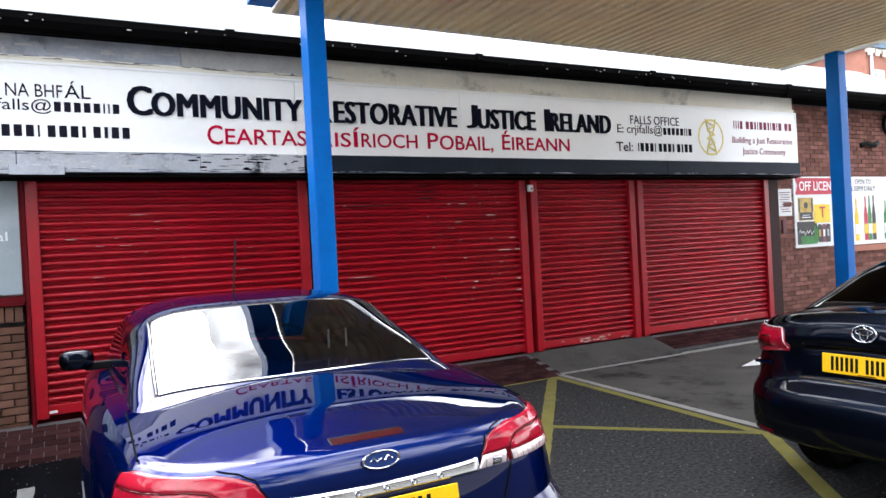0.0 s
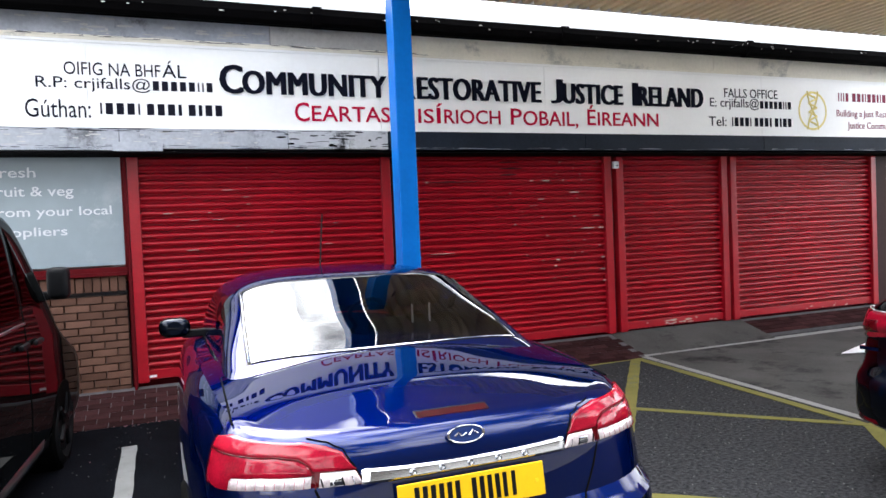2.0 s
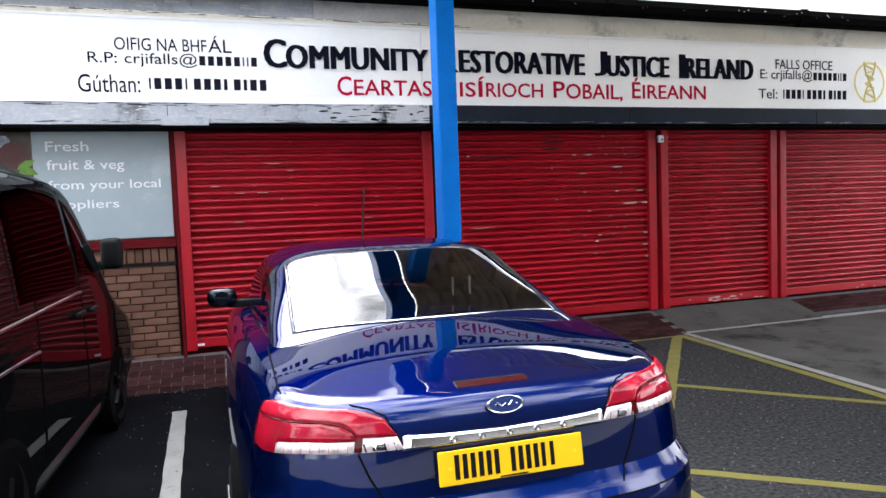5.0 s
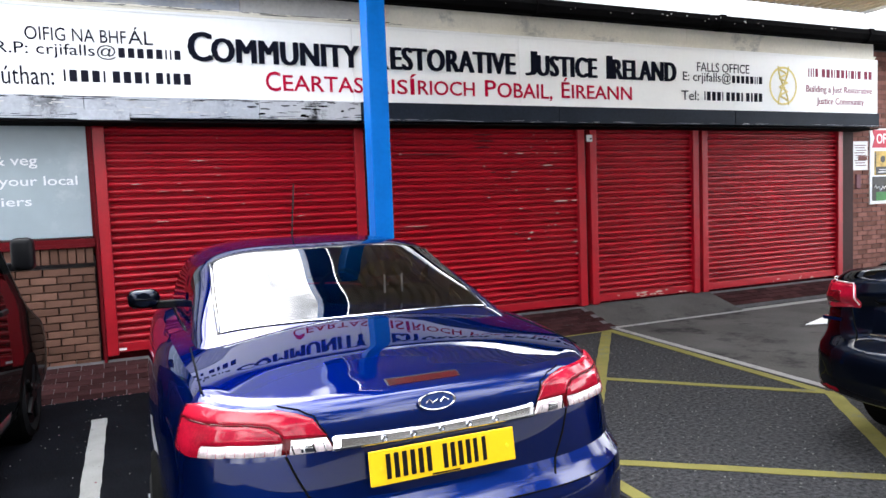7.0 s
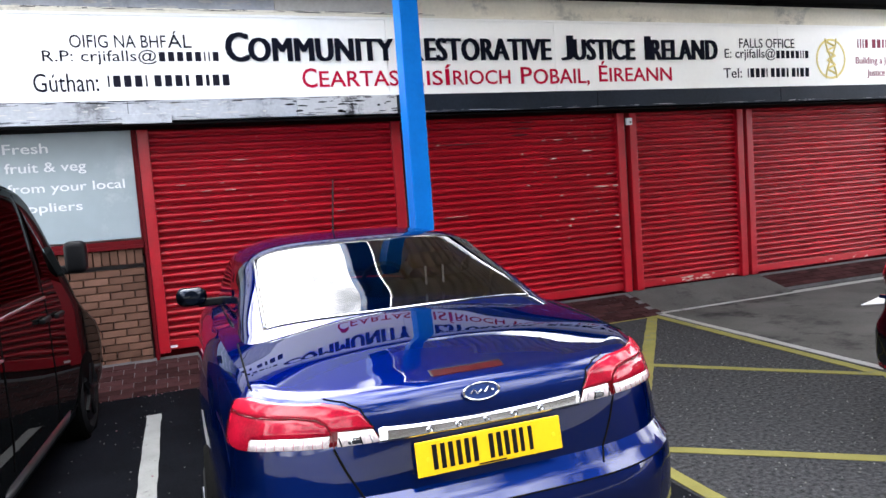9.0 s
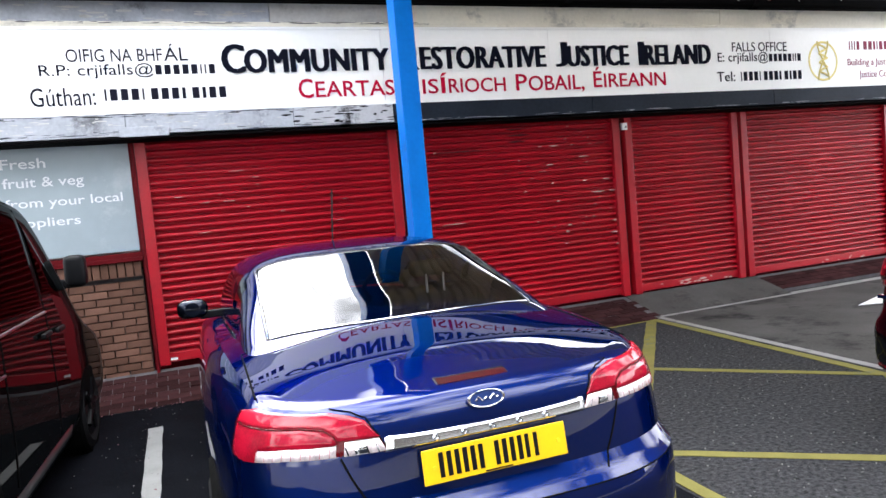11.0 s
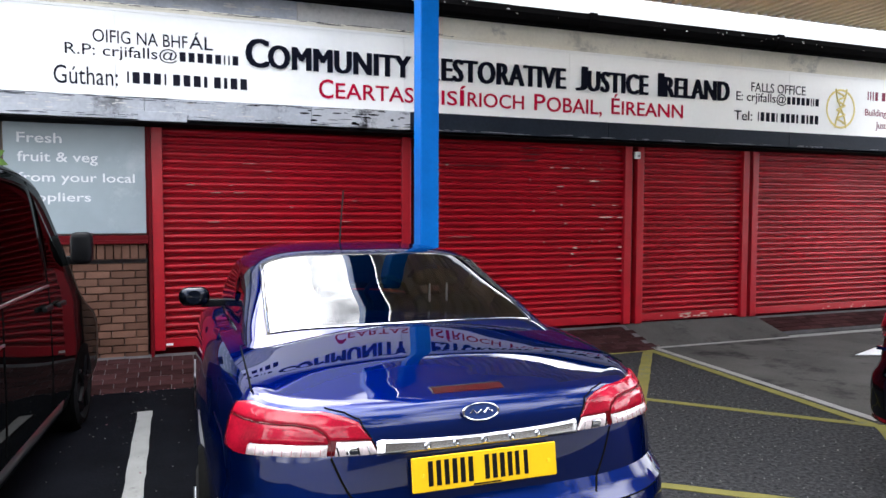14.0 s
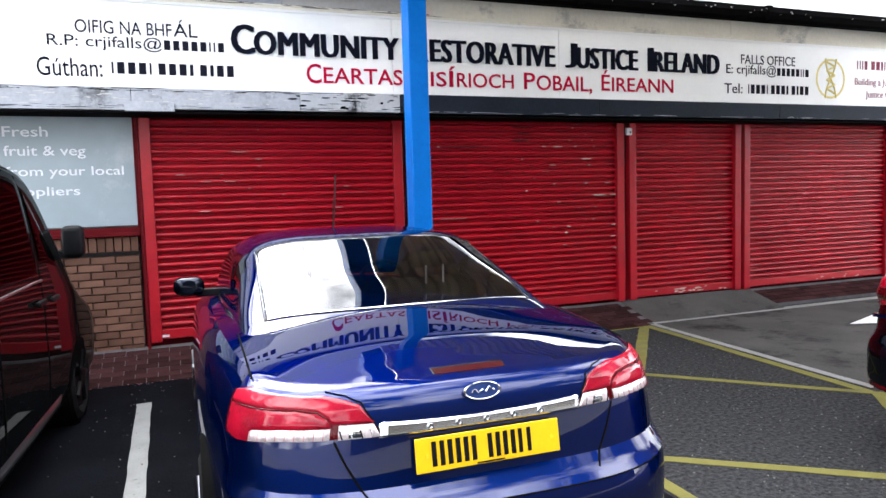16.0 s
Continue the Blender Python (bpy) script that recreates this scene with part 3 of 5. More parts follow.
part("cover", boxes((0.984, 2.05, -0.36, 0.0, 2.535, 2.732), bevel=0.006), M_PEEL, hd, "peeling grey and black cover")
for a, b in ((2.055, 4.55), (4.555, 7.4), (7.405, 10.38)):
    part("cover", boxes((a, b, -0.36, 0.0, 2.53, 2.732), bevel=0.006), M_SLATE, hd, "dark slate-blue cover")
part("lip", boxes((-3.7, 10.36, -0.375, -0.02, 2.49, 2.508)), M_GUTTER, hd)

# flaked paint and grime, thin scabs that stand a millimetre proud
def scabs(parent, x0, x1, z0, z1, y, n, size, material, seed, label):
    rs_ = random.Random(seed)
    vs_, fs = [], []
    for _ in range(n):
        cx, cz = rs_.uniform(x0, x1), rs_.uniform(z0, z1)
        w, h = size[0] * rs_.uniform(0.2, 1.0) ** 1.5, size[1] * rs_.uniform(0.25, 1.0)
        base = len(vs_)
        for k in range(8):
            a = 2 * math.pi * k / 8
            r_ = rs_.uniform(0.55, 1.0)
            zz = min(max(cz + h / 2 * math.sin(a) * r_, z0), z1)
            vs_.append((cx + w / 2 * math.cos(a) * r_, y - rs_.uniform(0.001, 0.002), zz))
        fs.append([base + k for k in range(8)])
    me = bpy.data.meshes.new("flaked_paint")
    me.from_pydata(vs_, [], fs)
    me.materials.append(material)
    ob = new("flaked_paint", me)
    ob.parent = parent
    ob["label"], ob["kind"] = label, "stuff"


scabs(cream, -3.8, 2.6, 3.586, 3.605, -0.3105, 80, (0.34, 0.012), M_SLATE, 21, "dark grime lines along the moulding")
scabs(cream, -3.8, 2.0, 3.61, 3.79, -0.2805, 55, (0.3, 0.035), M_PALEBOARD, 23, "grey stains on the weathered board")
scabs(hd, -3.65, 2.04, 2.70, 2.731, -0.3605, 75, (0.34, 0.013), M_GUTTER, 25, "dark chipped edge of the cover")
scabs(hd, -3.65, 2.04, 2.54, 2.57, -0.3605, 55, (0.28, 0.012), M_SLATE, 26, "dark chipped edge of the cover")
scabs(hd, 0.9, 2.04, 2.56, 2.72, -0.3605, 26, (0.20, 0.03), M_GUTTER, 27, "black patches where paint has peeled")
scabs(hd, -3.6, 0.9, 2.57, 2.70, -0.3605, 90, (0.16, 0.02), M_PALEBOARD, 28, "pale streaks of old paint")
scabs(hd, 2.1, 10.3, 2.535, 2.555, -0.3605, 70, (0.5, 0.008), M_GREYBOARD, 29, "pale worn lower edge of the cover")
scabs(gutter, -3.9, 12.0, 3.83, 3.90, -0.577, 60, (0.07, 0.02), M_PALEBOARD, 30, "pale droppings on the gutter")
scabs(bargeboard, -3.9, 12.0, 3.905, 3.95, -0.4515, 180, (0.3, 0.02), M_GUTTER, 31, "black chips along the eaves board")

# ---- roller shutters ----
SLAT = 0.0765


def slat_mesh():
    """One curved steel lath, a metre wide, with a rolled joint below."""
    prof = [(0.034, 0.0), (0.002, 0.002), (-0.004, 0.009), (0.034, 0.0145), (-0.004, 0.026), (-0.019, 0.042), (-0.018, 0.056), (-0.004, 0.0705), (0.034, 0.0765)]
    bm = bmesh.new()
    cols = [[bm.verts.new((xx, y, z)) for y, z in prof] for xx in (0.0, 1.0)]
    for i in range(len(prof) - 1):
        f = bm.faces.new((cols[0][i], cols[1][i], cols[1][i + 1], cols[0][i + 1]))
        f.smooth = i > 2
    bmesh.ops.recalc_face_normals(bm, faces=bm.faces[:])
    me = bpy.data.meshes.new("slat")
    bm.to_mesh(me)
    bm.free()
    me.materials.append(M_SHUTTER)
    return me


SLAT_ME = slat_mesh()


def shutter(x0, x1, zb, label):
    e = empty("roller_shutter", (x0, 0.02, 0))
    tagged(e, label, "shutter", "roller shutters of the shop")
    w, z, n = x1 - x0, zb + 0.10, 0
    while z < 2.53:
        o = new("slat", SLAT_ME)
        o.parent, o.scale, o.location = e, (w, 1, 1), (0, 0.02 + 0.0015 * math.sin(n * 2.7), z)
        z += SLAT
        n += 1
    part("bottom_rail", boxes((0, w, 0.0, 0.045, zb, zb + 0.1), bevel=0.008), M_SHUTTER, e)
    for a, b in ((-0.085, 0.02), (w - 0.02, w + 0.085)):
        part("guide_rail", boxes((a, b, -0.045, 0.06, zb - 0.02, 2.53), bevel=0.006), M_SHUTTER, e)
    return e


s1 = shutter(-0.48, 2.08, 0.25, "red roller shutter, closed, lightly scratched")
s2 = shutter(2.36, 5.06, 0.22, "red roller shutter, closed, with chipped and scraped paint")
s3 = shutter(5.31, 6.98, 0.22, "red roller shutter, closed, with chipped bottom rail")
s4 = shutter(7.21, 9.93, 0.22, "red roller shutter, closed, with a soft sheen")
part("jamb", boxes((-0.598, -0.568, -0.03, 0.1, 0.16, 2.53), bevel=0.004), M_SHUTTER_D, s1).location = (0.48, -0.02, 0)
part("jamb", boxes((10.02, 10.26, -0.02, 0.12, 0.16, 2.5), bevel=0.004), M_CHIP_D, s4).location = (-7.21, -0.02, 0)
for k, z in enumerate((2.15, 1.75, 1.32)):
    part("jamb_bolt", disc((-0.583 + 0.48, -0.055, z), "y", 0.016, 0.012, 12), M_SHUTTER_D, s1)
lock = part("key_switch", boxes((5.165, 5.245, -0.06, -0.02, 2.335, 2.425), bevel=0.005), M_WHITE)
tagged(lock, "small white key switch box between the shutters", "switch")
part("keyhole", disc((5.215, -0.062, 2.37), "y", 0.012, 0.006, 12), M_BLACK, lock)

# chips and scrapes on the paint, as thin raised flakes
rnd = random.Random(7)


def flake(e, x, z, w, h, m):
    bm = bmesh.new()
    n = 9
    loop = [bm.verts.new((x + w / 2 * math.cos(2 * math.pi * k / n) * rnd.uniform(0.7, 1.1), -0.0035, z + h / 2 * math.sin(2 * math.pi * k / n) * rnd.uniform(0.6, 1.1))) for k in range(n)]
    f = bm.faces.new(loop)
    r = bmesh.ops.extrude_face_region(bm, geom=[f])
    bmesh.ops.translate(bm, verts=[v for v in r["geom"] if isinstance(v, bmesh.types.BMVert)], vec=(0, 0.006, 0))
    bmesh.ops.recalc_face_normals(bm, faces=bm.faces[:])
    part("paint_chip", bm, m, e)


for xw, zw, w, h, m in ((4.60, 2.065, 0.20, 0.035, M_CHIP), (4.12, 1.985, 0.12, 0.028, M_CHIP), (4.92, 1.74, 0.12, 0.02, M_CHIP), (4.80, 1.59, 0.26, 0.022, M_CHIP), (5.0, 1.60, 0.14, 0.025, M_CHIP),
                        (4.60, 1.75, 0.06, 0.02, M_CHIP), (4.14, 1.76, 0.04, 0.02, M_CHIP), (4.2, 1.48, 0.06, 0.03, M_CHIP), (5.0, 1.2, 0.08, 0.025, M_CHIP), (5.0, 1.04, 0.1, 0.02, M_CHIP), (5.02, 0.86, 0.06, 0.03, M_CHIP),
                        (4.34, 1.19, 0.07, 0.03, M_CHIP), (4.3, 1.1, 0.05, 0.03, M_CHIP), (2.95, 2.225, 0.85, 0.016, M_CHIP_D), (2.62, 2.215, 0.05, 0.022, M_CHIP), (4.2, 2.18, 0.12, 0.02, M_CHIP), (4.0, 2.17, 0.07, 0.02, M_CHIP), (4.45, 2.2, 0.05, 0.015, M_CHIP),
                        (3.75, 1.7, 0.05, 0.02, M_CHIP), (3.7, 2.05, 0.03, 0.03, M_CHIP), (3.71, 1.86, 0.03, 0.03, M_CHIP_D), (3.7, 2.4, 0.33, 0.02, M_CHIP_D), (3.72, 2.33, 0.36, 0.03, M_CHIP_D), (3.68, 2.26, 0.3, 0.025, M_CHIP_D), (2.8, 1.32, 0.4, 0.008, M_CHIP), (3.5, 1.9, 0.06, 0.012, M_CHIP_D), (4.85, 2.22, 0.2, 0.012, M_CHIP_D), (4.7, 1.3, 0.04, 0.02, M_CHIP), (3.9, 1.28, 0.03, 0.02, M_CHIP)):
    zz = 0.32 + round((zw - 0.32) / SLAT - 0.55) * SLAT + 0.042
    flake(s2, xw - 2.36, zz, w, min(h, 0.024), m)
for k in range(16):
    flake(s3, rnd.uniform(0.55, 1.5) if k < 11 else rnd.uniform(0.05, 1.6), 0.22 + rnd.uniform(0.015, 0.075), rnd.uniform(0.03, 0.14), rnd.uniform(0.012, 0.035), M_CHIP)
for k in range(7):
    flake(s4, rnd.uniform(1.2, 2.2), 0.22 + rnd.uniform(0.01, 0.06), rnd.uniform(0.02, 0.09), 0.016, M_CHIP)
for xw, zw, w in ((0.05, 1.84, 0.12), (0.3, 1.84, 0.1), (-0.2, 1.90, 0.14), (0.02, 1.56, 0.16), (0.4, 2.15, 0.2), (0.6, 1.17, 0.3), (0.2, 1.95, 0.05)):
    flake(s1, xw + 0.48, 0.35 + round((zw - 0.35) / SLAT - 0.55) * SLAT + 0.042, w, 0.008, M_CHIP)
for k in range(26):
    flake(s1, rnd.uniform(0.1, 2.4), 0.35 + rnd.randint(9, 26) * SLAT + 0.042, rnd.uniform(0.02, 0.12), 0.006, M_CHIP_D if k % 3 else M_CHIP)
for k in range(46):
    flake(s2, min(2.6, rnd.gauss(1.95, 0.5)), 0.32 + rnd.randint(7, 27) * SLAT + 0.042, rnd.uniform(0.015, 0.07), rnd.uniform(0.006, 0.016), M_CHIP_D if k % 2 else M_CHIP)
part("bright_tape", boxes((0.0, 0.09, -0.004, -0.0005, 0.27, 0.295)), M_WHITE, s1)

# ---- shop window with posters ----
win = empty("shop_window")
tagged(win, "shop window with a grey fruit and vegetable poster", "window")
part("window_frame", boxes((-3.86, -0.600, 0.0, 0.1, 1.355, 1.41), (-3.86, -0.600, 0.0, 0.1, 2.53, 2.56), (-0.622, -0.600, 0.0, 0.1, 1.41, 2.53), (-3.86, -3.8, 0, 0.1, 1.41, 2.53), bevel=0.004), M_SHUTTER_D, win, "dark red frame")
part("pane", boxes((-3.8, -0.622, 0.06, 0.066, 1.41, 2.53)), G_WIN, win).visible_shadow = False
poster = part("poster", boxes((-1.86, -0.603, 0.036, 0.042, 1.43, 2.525)), M_POSTERGREY, win, "grey poster panel with white words")
for t, x0, x1, z0, z1 in (("Fresh", -1.745, -1.365, 2.305, 2.402), ("fruit & veg", -1.746, -1.051, 2.095, 2.222), ("from your local", -1.746, -0.723, 1.905, 2.022), ("suppliers", -1.746, -1.121, 1.715, 1.828)):
    words("lettering", t, x0, x1, z0, z1, 0.0343, M_WHITE, win, 0.002, bold=0.008)
photo = part("photo_poster", boxes((-3.78, -1.865, 0.036, 0.042, 1.43, 2.525)), M_PHOTO, win, "dark photograph of fruit")
for fx, fz, fr, m in ((-2.62, 2.36, 0.17, M_TOMATO), (-2.98, 2.30, 0.13, M_BELL), (-2.22, 2.44, 0.07, M_BERRY), (-2.10, 2.40, 0.06, M_BERRY), (-2.36, 2.30, 0.10, M_BELL), (-2.02, 2.28, 0.12, M_BELL), (-2.78, 2.08, 0.15, M_TOMATO), (-2.3, 2.05, 0.14, M_BELL)):
    part("fruit_print", disc((fx, 0.0352 - 0.0003 * fr * 10, fz), "y", fr, 0.001, 28), m, win)
for k, (fx, fz, rr) in enumerate(((-1.92, 2.18, 0.5), (-1.90, 2.12, -0.4), (-1.95, 2.1, 1.2), (-2.84, 2.46, 0.2), (-2.80, 2.50, 1.0))):
    leaf = [(fx + 0.09 * u * math.cos(rr) - v * math.sin(rr), fz + 0.09 * u * math.sin(rr) + v * math.cos(rr)) for u, v in ((-1, 0), (-0.4, 0.03), (0.3, 0.035), (1, 0), (0.3, -0.035), (-0.4, -0.03))]
    part("leaf_print", prism(leaf, "y", 0.0325 - 0.0004 * k, 0.0335 - 0.0004 * k), M_LEAF, win)
part("window_sill", boxes((-3.86, -0.605, -0.05, 0.0, 1.325, 1.36), bevel=0.004), M_SHUTTER_D, win)

bell = part("alarm_box", boxes((-3.38, -3.22, -0.40, -0.28, 3.61, 3.75), bevel=0.025), M_BELL)
tagged(bell, "dark maroon alarm sounder under the eaves", "alarm")
beacon = part("beacon", disc((-3.02, -0.33, 3.73), "y", 0.055, 0.1, 18, 0.04), M_REDLAMP)
tagged(beacon, "small round red alarm beacon under the eaves", "alarm light")
dent = empty("corner_strip")
tagged(dent, "pale toothed strip on the brick corner pier", "trim")
for k in range(46):
    part("tooth", boxes((-4.02, -3.98, -0.045, -0.02, 0.3 + k * 0.077, 0.345 + k * 0.077)), M_CREAM, dent)
part("strip", boxes((-4.03, -3.95, -0.024, -0.02, 0.2, 3.86)), M_CHIP, dent)

# ---- right-hand wall items ----
off = empty("shop_poster_board")
tagged(off, "white off licence poster board with drinks on a brick wall", "poster")
part("board", boxes((10.66, 11.95, -0.02, 0.02, 1.325, 2.545), bevel=0.003), M_POSTERW, off)
part("banner", prism([(10.70, 2.235), (10.76, 2.38), (10.70, 2.52), (11.93, 2.52), (11.93, 2.235)], "y", -0.025, -0.021), M_BANNER, off, "crimson banner")
words("lettering", "OFF LICENCE", 10.805, 11.92, 2.30, 2.462, -0.0255, M_WHITE, off, 0.002, bold=0.01)
for nm, b, m in (("drink_picture", (10.76, 11.16, -0.024, -0.021, 1.79, 2.18), M_GOLDPRINT), ("drink_picture", (10.71, 11.24, -0.025, -0.021, 1.38, 1.77), M_DKPRINT), ("drink_picture", (11.18, 11.62, -0.026, -0.021, 1.74, 2.06), M_YEL), ("drink_picture", (10.80, 11.24, -0.0265, -0.025, 1.38, 1.52), M_GREEN)):
    part(nm, boxes(b), m, off)
part("drink_picture", boxes((10.79, 11.13, -0.0255, -0.024, 1.80, 1.93), (10.77, 10.80, -0.0255, -0.024, 1.93, 2.17), (11.11, 11.15, -0.0255, -0.024, 1.93, 2.17)), M_DKPRINT, off)
part("drink_picture", disc((10.96, -0.025, 2.05), "y", 0.055, 0.003, 20), M_DKPRINT, off)
part("drink_picture", boxes((10.85, 11.08, -0.027, -0.0255, 1.835, 1.85), (10.87, 11.06, -0.027, -0.0255, 1.875, 1.885)), M_POSTERW, off)
part("drink_script", tube([(10.75 + 0.03 * k, -0.027, 1.585 + 0.035 * math.sin(2.1 * k) + 0.02 * math.sin(0.9 * k)) for k in range(14)], 0.009, 6), M_POSTERW, off)
for k in range(3):
    part("can_print", prism([(11.27 + 0.115 * k, 1.40), (11.37 + 0.115 * k, 1.40), (11.375 + 0.115 * k, 1.42), (11.375 + 0.115 * k, 1.68), (11.355 + 0.115 * k, 1.715), (11.285 + 0.115 * k, 1.715), (11.265 + 0.115 * k, 1.68), (11.265 + 0.115 * k, 1.42)], "y", -0.026 - 0.001 * k, -0.021), (M_DKPRINT, M_FADE, M_DKPRINT)[k], off)
    part("can_band", boxes((11.285 + 0.115 * k, 11.335 + 0.115 * k, -0.03, -0.026, 1.5, 1.62)), (M_GOLDPRINT, M_POSTERW, M_POSTERGREY)[k], off)
for k in range(2):
    part("bottle_print", prism([(11.15 + 0.06 * k, 1.42), (11.2 + 0.06 * k, 1.42), (11.2 + 0.06 * k, 1.62), (11.185 + 0.06 * k, 1.70), (11.165 + 0.06 * k, 1.70), (11.15 + 0.06 * k, 1.62)], "y", -0.029, -0.0265), M_GREEN, off)
part("drink_picture", boxes((11.33, 11.49, -0.029, -0.026, 1.99, 2.02), (11.395, 11.425, -0.029, -0.026, 1.83, 1.99)), M_BANNER, off)
off2 = empty("shop_poster_board")
tagged(off2, "white poster board with printed wine bottles, opening hours", "poster")
part("board", boxes((12.0, 15.0, -0.02, 0.02, 1.31, 2.545), bevel=0.003), M_POSTERW, off2)
words("lettering", "OPEN TO", 12.398, 12.883, 2.41, 2.497, -0.0205, M_INK, off2, 0.002)
words("lettering", "10.30PM DAILY", 12.219, 13.014, 2.285, 2.373, -0.0205, M_INK, off2, 0.002)
for k, bx in enumerate((12.22, 12.40, 12.68, 12.80, 12.93, 13.3)):
    h = (1.95, 2.15, 2.18, 2.2, 2.2, 2.1)[k]
    part("bottle_print", prism([(bx - 0.055, 1.38), (bx + 0.055, 1.38), (bx + 0.055, 1.85), (bx + 0.018, h - 0.16), (bx + 0.018, h), (bx - 0.018, h), (bx - 0.018, h - 0.16), (bx - 0.055, 1.85)], "y", -0.024, -0.021), (M_POSTERGREY, M_YEL, M_BANNER, M_GREEN, M_DKPRINT, M_GREEN)[k], off2)
    part("bottle_label", boxes((bx - 0.054, bx + 0.054, -0.027, -0.024, 1.5, 1.68)), (M_YEL, M_POSTERW)[k % 2], off2)
notice = part("notice", boxes((10.27, 10.62, -0.005, 0.02, 1.88, 2.34), bevel=0.002), M_POSTERW)
tagged(notice, "small white printed notice on the brick wall", "notice")
for k in range(9):
    part("print_line", boxes((10.31 + 0.02 * (k % 3), 10.58 - 0.03 * (k % 2), -0.0085, -0.005, 2.27 - k * 0.04, 2.283 - k * 0.04)), M_FADE, notice)
ebox = part("entry_box", boxes((10.33, 10.43, -0.03, 0.02, 1.59, 1.81), bevel=0.01), M_FADE)
tagged(ebox, "small pinkish intercom box on the brick wall", "intercom")
wsill = part("window_sill", boxes((12.18, 15.0, -0.06, 0.02, 1.19, 1.29), bevel=0.006), M_BRICK_FAR)
tagged(wsill, "red brick sill under the poster boards", "sill", kind="structure")
# flat black box gives the recess its shade by colour, no hollow is cut
dk = part("wall_vent", boxes((12.2, 12.78, -0.0, 0.03, 2.61, 2.715)), M_BLACK)
tagged(dk, "dark lintel recess above the poster board", "recess")
brk = empty("wall_fitting", (12.65, 0, 3.12))
tagged(brk, "black cable bracket on the brick wall", "fitting")
part("bracket", tube([(0, 0.0, 0.0), (0.12, -0.05, 0.03), (0.3, -0.08, 0.0), (0.48, -0.03, 0.05)], 0.05, 8), M_BLACK, brk)
rs = empty("round_sign", (13.55, -0.02, 3.52))
tagged(rs, "round black hanging sign on the brick wall", "sign")
part("rim", ring((0, -0.03, 0), "y", 0.15, 0.22, 0.06), M_BLACK, rs)
part("face", disc((0, -0.02, 0), "y", 0.16, 0.05, 24), M_POSTERW, rs)

# ---- canopy ----
CZ, CX0, CX1, CY0, CY1 = 4.05, 1.62, 9.2, -4.5, -0.95
can = empty("canopy")
tagged(can, "open canopy of corrugated sheet on blue steel posts", "canopy")
bm = bmesh.new()
cols = []
for i in range(int((CX1 - CX0) / 0.14)):
    for dx, dz in ((0.0, 0.0), (0.012, -0.006), (0.068, -0.006), (0.08, 0.0), (0.092, 0.075), (0.128, 0.075)):
        cols.append([bm.verts.new((CX0 + i * 0.14 + dx, yy, CZ - 0.02 + dz)) for yy in (CY0, CY1)])
for a, b in zip(cols, cols[1:]):
    bm.faces.new((a[0], b[0], b[1], a[1]))
r = bmesh.ops.extrude_face_region(bm, geom=bm.faces[:])
bmesh.ops.translate(bm, verts=[v for v in r["geom"] if isinstance(v, bmesh.types.BMVert)], vec=(0, 0, 0.02))
part("sheeting", bm, M_SHEET, can, "ribbed buff metal sheeting")
part("edge_trim", boxes((CX0, CX1, CY1, CY1 + 0.02, CZ - 0.03, CZ + 0.16)), M_WHITE, can, "white edge flashing")
part("edge_trim", boxes((CX1, CX1 + 0.02, CY0, CY1 + 0.02, CZ - 0.045, CZ + 0.16)), M_WHITE, can, "white edge flashing")
part("end_beam", boxes((1.36, 1.6, CY0, -1.05, CZ - 0.02, CZ + 0.2), bevel=0.004), M_POST, can, "pale blue edge beam")
for x0, x1 in ((1.648, 1.815), (9.02, 9.187)):
    bm = boxes((x0, x1, -1.92, -1.73, 0.0, CZ - 0.02), bevel=0.008)
    part("post", bm, M_POST, can, "bright blue painted steel post")
    part("base_plate", boxes((x0 - 0.06, x1 + 0.06, -2.0, -1.64, 0.0, 0.02), bevel=0.003), M_POST, can)

# ---- vehicles ----
def lerp_table(table):
    xs_, ys_ = zip(*table)
    return lambda v: float(np.interp(v, xs_, ys_))


def smooth_table(table):
    """A smooth curve through the rows of a table (monotone-ish cubic)."""
    xs_, ys_ = np.array(table, float).T
    m = np.gradient(ys_, xs_)

    def f(v):
        v = min(max(v, xs_[0]), xs_[-1])
        i = min(max(int(np.searchsorted(xs_, v)) - 1, 0), len(xs_) - 2)
        h = xs_[i + 1] - xs_[i]
        t = (v - xs_[i]) / h
        return float((2 * t**3 - 3 * t**2 + 1) * ys_[i] + (t**3 - 2 * t**2 + t) * h * m[i] + (-2 * t**3 + 3 * t**2) * ys_[i + 1] + (t**3 - t**2) * h * m[i + 1])

    return f


